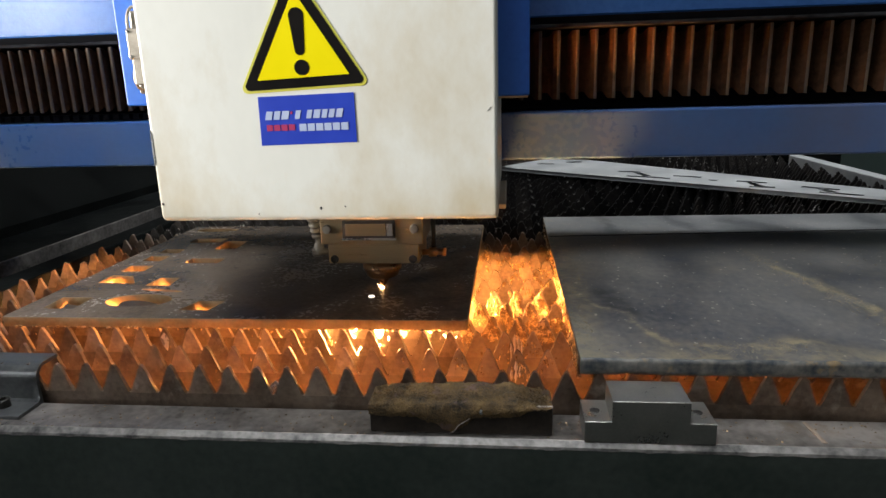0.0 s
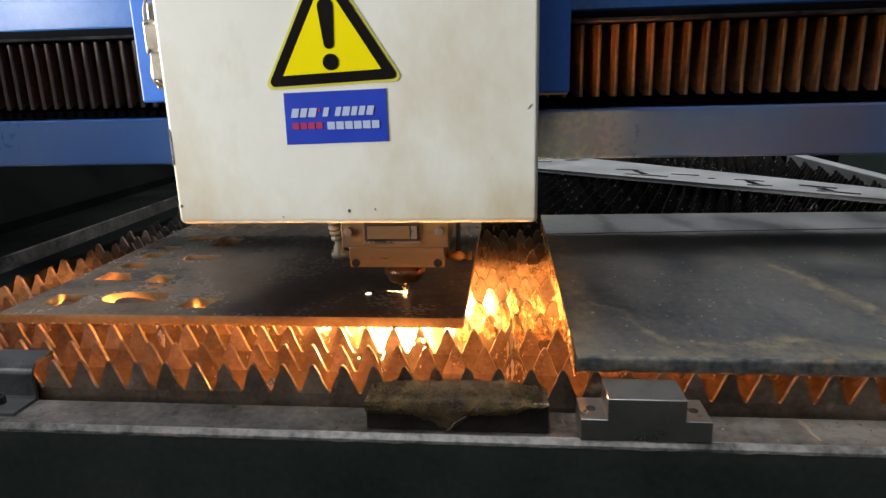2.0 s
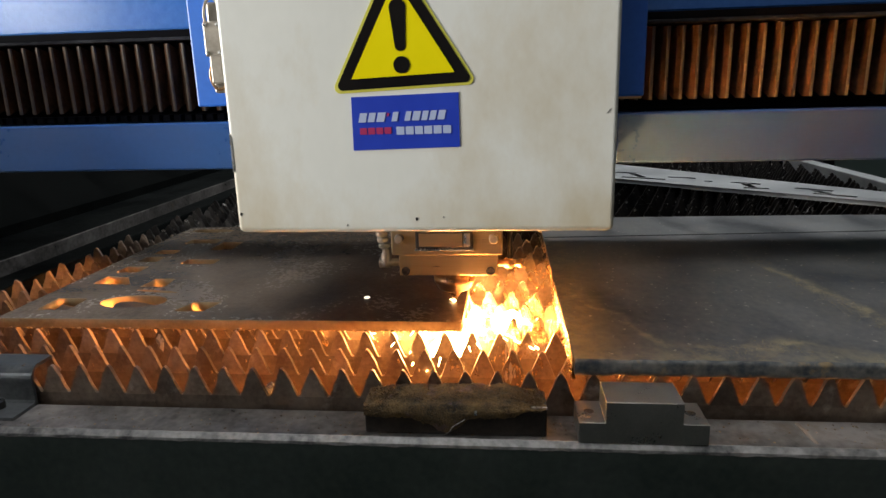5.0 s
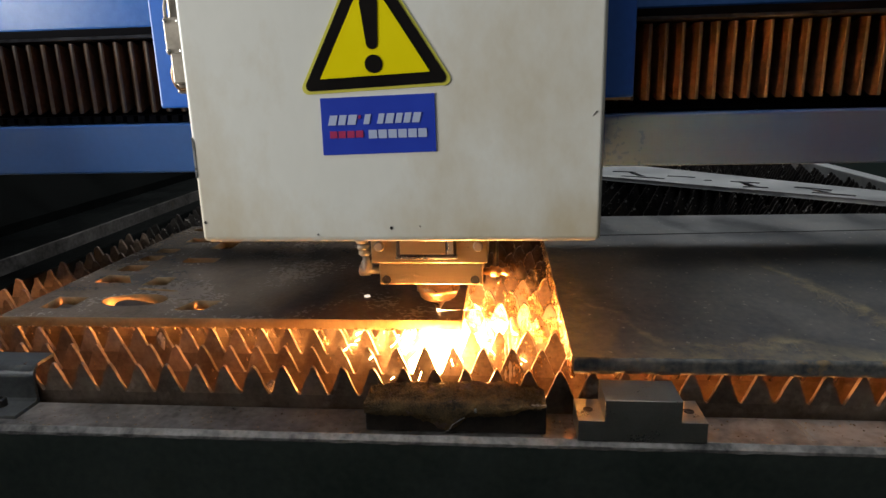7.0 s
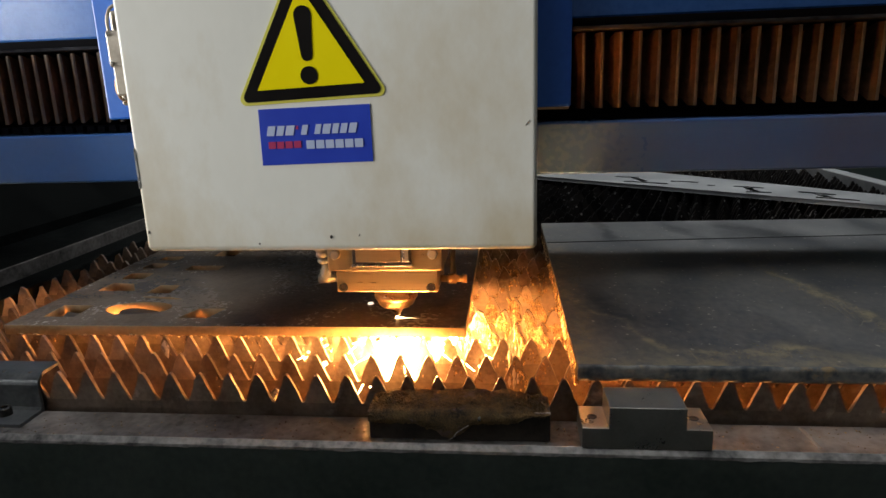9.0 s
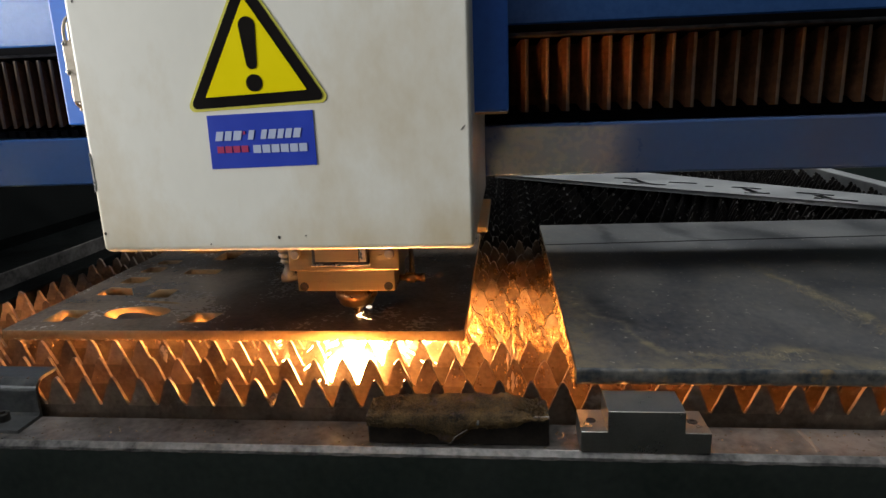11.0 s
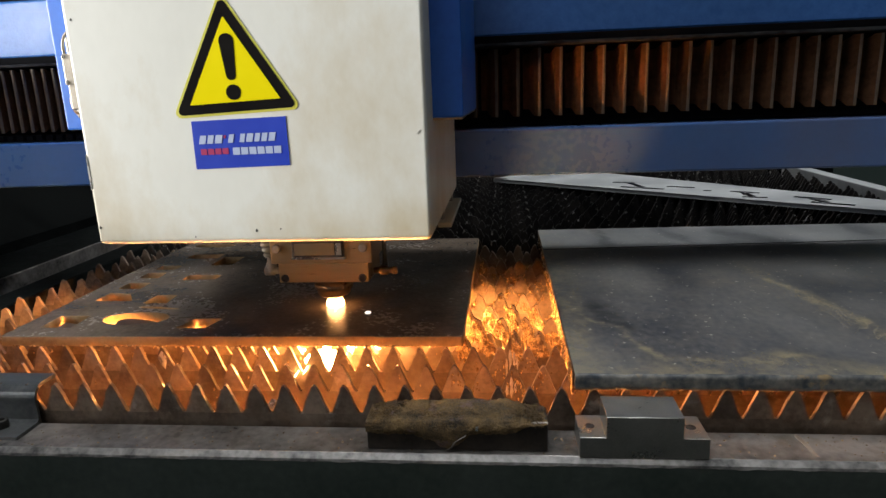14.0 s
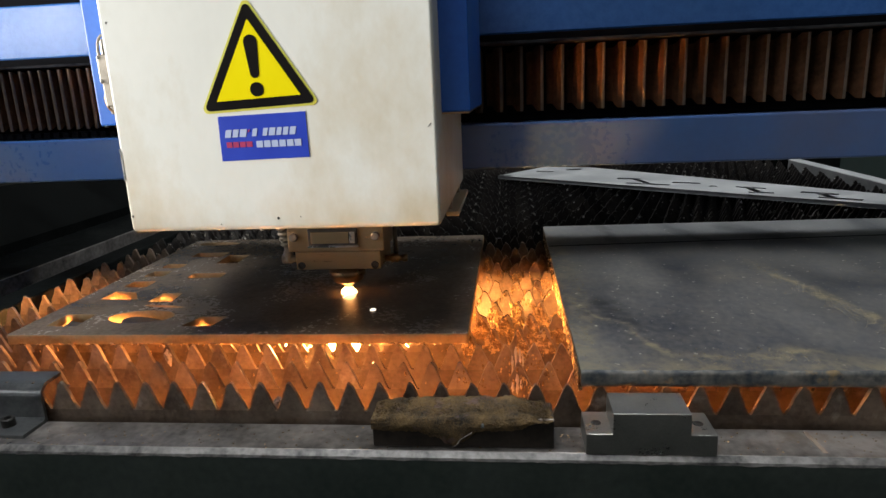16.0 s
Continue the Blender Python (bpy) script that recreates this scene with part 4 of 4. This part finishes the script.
    for i in range(6):
        letter_bar(-0.0272 + i * 0.0078, -0.0272 + i * 0.0078 + 0.0066, 0.2246 + i * 0.0001, 0.2312 + i * 0.0001, y, 0, plate, M_LWHITE)
    # carriage
    part("carriage", box(-0.2210, 0.1830, -0.1426, 0.160, 0.2500, 0.60, 0.0018), M_BLUE, h, "glossy blue painted carriage box")
    part("carriage_lip", box(0.1500, 0.1815, -0.1400, 0.150, 0.2480, 0.2499), M_BRASS, h)
    latch = part("latch", box(-0.1955, -0.1790, -0.1700, -0.1640, 0.293, 0.322, 0.0015), M_DULL, h, "dull steel toggle latch")
    part("latch_base", box(-0.1935, -0.1780, -0.1640, -0.1424, 0.262, 0.338, 0.002), M_DULL, latch)
    part("latch_lever", box(-0.1905, -0.1790, -0.1740, -0.1700, 0.270, 0.294, 0.0015), M_DULL, latch)
    for cz, rz, name in ((0.326, 0.015, "latch_loop"), (0.277, 0.012, "latch_hook")):
        b = bmesh.new()
        ring = []
        for i in range(28):
            a = 2 * math.pi * i / 28
            ring.append([b.verts.new((-0.1868 + (0.0075 + 0.0014 * math.cos(q)) * math.cos(a), -0.1665 + 0.0014 * math.sin(q), cz + (rz + 0.0014 * math.cos(q)) * math.sin(a))) for q in (2 * math.pi * j / 8 for j in range(8))])
        for i in range(28):
            for j in range(8):
                b.faces.new((ring[i][j], ring[(i + 1) % 28][j], ring[(i + 1) % 28][(j + 1) % 8], ring[i][(j + 1) % 8]))
        bmesh.ops.recalc_face_normals(b, faces=b.faces[:])
        part(name, b, M_DULL if name == "latch_loop" else M_BRASS, latch, "bent wire loop", True)
    for x in (-0.1930, -0.1820):
        for z in (0.319, 0.296):
            part("rivet", lathe([(0.0017, -0.1702), (0.0015, -0.1712), (0.0006, -0.1716)], x, z, 12, axis="y"), M_STEEL, latch)
    # optics below the cover
    lower = part("lower_block", box(-0.0590, 0.0540, -0.024, 0.050, 0.0508, 0.0750, 0.0012), M_ALU, h, "brushed grey metal lower block")
    part("upper_block", box(-0.0670, 0.0600, -0.026, 0.052, 0.0755, 0.160, 0.0015), M_ALU, h, "brushed grey metal upper block")
    part("drawer_frame", box(-0.0385, 0.0265, -0.0290, -0.0255, 0.0840, 0.1060, 0.001), M_DARKM, h)
    part("drawer_window", box(-0.0345, 0.0150, -0.0300, -0.0285, 0.0870, 0.1020, 0.0005), M_ALU, h, "tan metal slide in a dark frame")
    part("drawer_catch", box(0.0165, 0.0235, -0.0302, -0.0285, 0.0870, 0.1020, 0.0005), M_STEEL, h)
    part("drawer_rib", box(-0.0395, 0.0275, -0.0310, -0.0255, 0.0818, 0.0838, 0.0006), M_STEEL, h)
    for x, z in ((-0.0515, 0.0565), (0.0463, 0.0565)):
        part("bolt", lathe([(0.0050, -0.0238), (0.0050, -0.0252), (0.0032, -0.0254), (0.0028, -0.0242)], x, z, 20, axis="y"), M_DARKM, lower, "dark bolt")
    for x in (-0.0575, 0.0500):
        part("knob", lathe([(0.0055, -0.0260), (0.0055, -0.0300), (0.0045, -0.0318), (0.001, -0.0320)], x, 0.0955, 18, axis="y"), M_DULL, h, "round pale metal knob")
    # hose fittings at both sides
    b = lathe([(0.0040, -0.0890), (0.0064, -0.0880), (0.0064, -0.0760), (0.0046, -0.0750), (0.0046, -0.0590)], 0.008, 0.0580, 14, axis="x")
    lathe([(0.0060, 0.0540), (0.0066, 0.0570), (0.0066, 0.0680), (0.0048, 0.0700), (0.0048, 0.0760)], -0.0800, 0.008, 14, b)
    part("elbow", b, M_DULL, h, "pale metal elbow", True)
    b = bmesh.new()
    for i in range(9):
        lathe([(0.0058, 0.0762 + i * 0.007), (0.0074, 0.0780 + i * 0.007), (0.0074, 0.0806 + i * 0.007), (0.0058, 0.0828 + i * 0.007)], -0.0815 - i * 0.0014, 0.008, 14, b)
    part("hose", b, M_DULL, h, "ribbed pale hose", True)
    b = lathe([(0.0040, 0.0540), (0.0040, 0.0620), (0.0062, 0.0625), (0.0062, 0.0720), (0.0040, 0.0725), (0.0040, 0.0780), (0.0052, 0.0785), (0.0052, 0.0840)], 0.008, 0.0570, 14, axis="x")
    part("plug", b, M_BRASS, h, "small brass plug", True)
    part("cable", lathe([(0.0030, 0.0620), (0.0036, 0.0650), (0.0030, 0.0720), (0.0026, 0.1600)], 0.0685, 0.010, 14), M_DARKM, h, "thin dark cable", True)
    # nozzle
    part("collar", lathe([(0.0170, 0.0508), (0.0170, 0.0480), (0.0245, 0.0470), (0.0245, 0.0385), (0.0225, 0.0370), (0.0205, 0.0310), (0.0180, 0.0285), (0.0110, 0.0280)], 0.003, 0, 40), M_BRASS, h, "knurled copper collar", True)
    part("nozzle", lathe([(0.0108, 0.0281), (0.0095, 0.0265), (0.0070, 0.0225), (0.0034, 0.0170), (0.0024, 0.0150), (0.0018, 0.0148)], 0.003, 0, 32), M_BRASS, h, "copper nozzle tip", True)


# ---------------------------------------------------------------- hot metal under and at the nozzle
SPRAY = thing("spark_spray", "white-hot jet of molten metal below the cut", "sparks")
FAN = thing("spark_fan", "fan of flying sparks under the plate", "sparks")
KERF_THING = thing("kerf_glow", "glowing freshly cut slit in the plate", "cut slit")


FLAME = None


def build_sparks():
    lean = Matrix.Shear("XY", 4, (0.12, 0.0))
    core = lathe([(0.0012, -0.0010), (0.0070, -0.0060), (0.0125, -0.0180), (0.0170, -0.0400), (0.0175, -0.0700), (0.0120, -0.0900)], 0, 0, 16)
    core.transform(lean)
    part("hot_core", core, M_HOT, SPRAY, "white-hot core of the jet", True)
    tail = lathe([(0.0120, -0.0910), (0.0130, -0.1200), (0.0140, -0.2000), (0.0170, -0.2790)], 0, 0, 16)
    tail.transform(lean)
    part("jet_tail", tail, M_JET, SPRAY, "glowing spread of the jet", True)
    splash = lathe([(0.0172, -0.2800), (0.0180, -0.3000), (0.0340, -0.3800), (0.0460, -0.4150)], 0, 0, 16)
    splash.transform(lean)
    part("splash", splash, M_SPLASH, SPRAY, "glowing splash of molten metal at the tray", True)
    rng = random.Random(2)
    for i in range(150):
        a, r0, ln = rng.uniform(0, 2 * math.pi), 0.008 + 0.100 * rng.random() ** 2.4, rng.uniform(0.004, 0.017)
        e = rng.uniform(-0.35, 0.05)
        d = Vector((math.cos(a) * math.cos(e), math.sin(a) * math.cos(e), math.sin(e)))
        p = Vector((d.x * r0 * 1.1, d.y * r0, -0.006 - rng.random() * (0.010 + 0.22 * r0)))
        d.z -= rng.uniform(0.0, 0.5)
        size = rng.uniform(0.35, 1.0)
        b = bmesh.new()
        bmesh.ops.create_cone(b, cap_ends=True, segments=5, radius1=0.00042 * size, radius2=0.0001, depth=ln)
        b.transform(Matrix.Translation(p) @ d.to_track_quat("Z", "Y").to_matrix().to_4x4())
        part("spark", b, M_SPARK, FAN)
    lobe = lathe([(0.0010, -0.0100), (0.0080, -0.0150), (0.0120, -0.0260), (0.0105, -0.0420), (0.0050, -0.0600), (0.0010, -0.0660)], 0, 0, 16)
    lobe.transform(Matrix.Translation((0, -0.045, 0)) @ Matrix.Diagonal((2.4, 0.8, 1, 1)))
    part("front_lobe", lobe, M_LOBE, FAN, "white-hot spray thrown forward", True)
    # glowing lobe added beside the jet to light the gap's far slats
    lobe = lathe([(0.0008, -0.0080), (0.0050, -0.0120), (0.0070, -0.0200), (0.0050, -0.0300), (0.0010, -0.0380)], 0, 0, 14)
    lobe.transform(Matrix.Translation((0.068, 0.036, 0)) @ Matrix.Diagonal((1.6, 0.8, 1, 1)))
    part("side_lobe", lobe, M_SIDELOBE, FAN, "added hot glow that lights the slats in the gap", True)
    rng = random.Random(4)
    # at the nozzle tip, above the plate
    part("flash", lathe([(0.0006, 0.0121), (0.0018, 0.0124), (0.0015, 0.0138), (0.0005, 0.0146)], 0.0005, -0.002, 10), M_KERF, SPRAY, "bright flash at the nozzle tip", True)
    for i in range(2):
        a, ln = rng.uniform(-2.6, 0.4), rng.uniform(0.004, 0.008)
        d = Vector((math.cos(a), math.sin(a), 0.12)).normalized()
        b = bmesh.new()
        bmesh.ops.create_cone(b, cap_ends=True, segments=5, radius1=0.00020, radius2=0.00008, depth=ln)
        b.transform(Matrix.Translation(Vector((0, 0, 0.0135)) + d * (0.003 + ln / 2)) @ d.to_track_quat("Z", "Y").to_matrix().to_4x4())
        part("spark", b, M_KERF, SPRAY)
    # flame swollen by its glare, climbs out of the slit late in the cut
    b = lathe([(0.0025, 0.0030), (0.0085, 0.0085), (0.0112, 0.0130), (0.0116, 0.0175), (0.0100, 0.0220), (0.0070, 0.0255), (0.0036, 0.0278), (0.0008, 0.0288)], 0, 0, 20)
    for v in b.verts:
        v.co.x = 0.90 * v.co.x + 0.0022 * math.sin(v.co.z * 190)
    global FLAME
    FLAME = part("flame", b, M_FLAME, SPRAY, "bright flame and its glare, standing in the cut", True)
    # the slit trails behind the nozzle along its own -x
    b = bmesh.new()
    cross = []
    for x, w, h in ((0.003, 0.0003, 0.0003), (0.0, 0.0009, 0.0012), (-0.004, 0.0008, 0.0011), (-0.008, 0.0004, 0.0005), (-0.016, 0.0003, 0.0003), (-0.026, 0.0002, 0.0002), (-0.040, 0.00015, 0.0002), (-0.048, 0.0001, 0.0002)):
        cross.append([b.verts.new((x, w * math.cos(a), 0.0118 + h * math.sin(a))) for a in (math.pi * k / 8 for k in range(9))])
    for a, c in zip(cross, cross[1:]):
        for k in range(8):
            b.faces.new((a[k], a[k + 1], c[k + 1], c[k]))
        b.faces.new((a[0], c[0], c[8], a[8]))
    b.faces.new(cross[0]), b.faces.new(cross[-1])
    bmesh.ops.recalc_face_normals(b, faces=b.faces[:])
    part("slit", b, M_KERF, KERF_THING, "", True)


build_hall()
build_base()
build_rail()
build_work_plate()
build_slugs()
build_stock_plate()
build_far_sheet()
build_stop_block()
build_slag_block()
build_bracket()
build_gantry()
build_head()
build_sparks()
build_slats()


def motions():
    walk(GANTRY, [(t, pose(0, y, 0)) for t, x, y in HEAD])
    walk(HEAD_THING, [(t, pose(x, y, 0)) for t, x, y in HEAD])
    rows, last = [], None
    for i, (t, x, y) in enumerate(HEAD):
        a, b = HEAD[max(0, i - 1)], HEAD[min(len(HEAD) - 1, i + 1)]
        turn = math.degrees(math.atan2(b[2] - a[2], b[1] - a[1]))
        if last is not None:
            while turn - last > 180:
                turn -= 360
            while turn - last < -180:
                turn += 360
        last = turn
        rows.append((t, pose(x + 0.003, y, 0, 0, 0, turn)))
    walk(KERF_THING, rows)
    walk(SPRAY, rows)
    sink = ((0.0, 0.010), (2.0, 0.006), (3.5, 0.0), (6.5, 0.0), (9.0, 0.0), (11.5, 0.0), (13.0, 0.004), (14.0, 0.010), (15.0, 0.018), (16.0, 0.020))
    drop = lambda t: float(np.interp(t, [r[0] for r in sink], [r[1] for r in sink]))
    walk(FAN, [(t, pose(x + 0.003, y - 0.012, -drop(t))) for t, x, y in HEAD])
    walk(FLAME, [(t, pose(0, 0, z)) for t, z in ((0.0, -0.050), (10.0, -0.050), (11.5, -0.024), (12.5, -0.018), (13.0, -0.012), (13.5, -0.004), (14.0, 0.0), (14.5, -0.002), (15.0, -0.004), (15.5, -0.006), (16.0, -0.007))])
    for ob, side, i, count in PLEATS:
        walk(ob, [(t, pose(fold_x(side, i, count, x), 0.183, 0)) for t, x, y in HEAD])


motions()
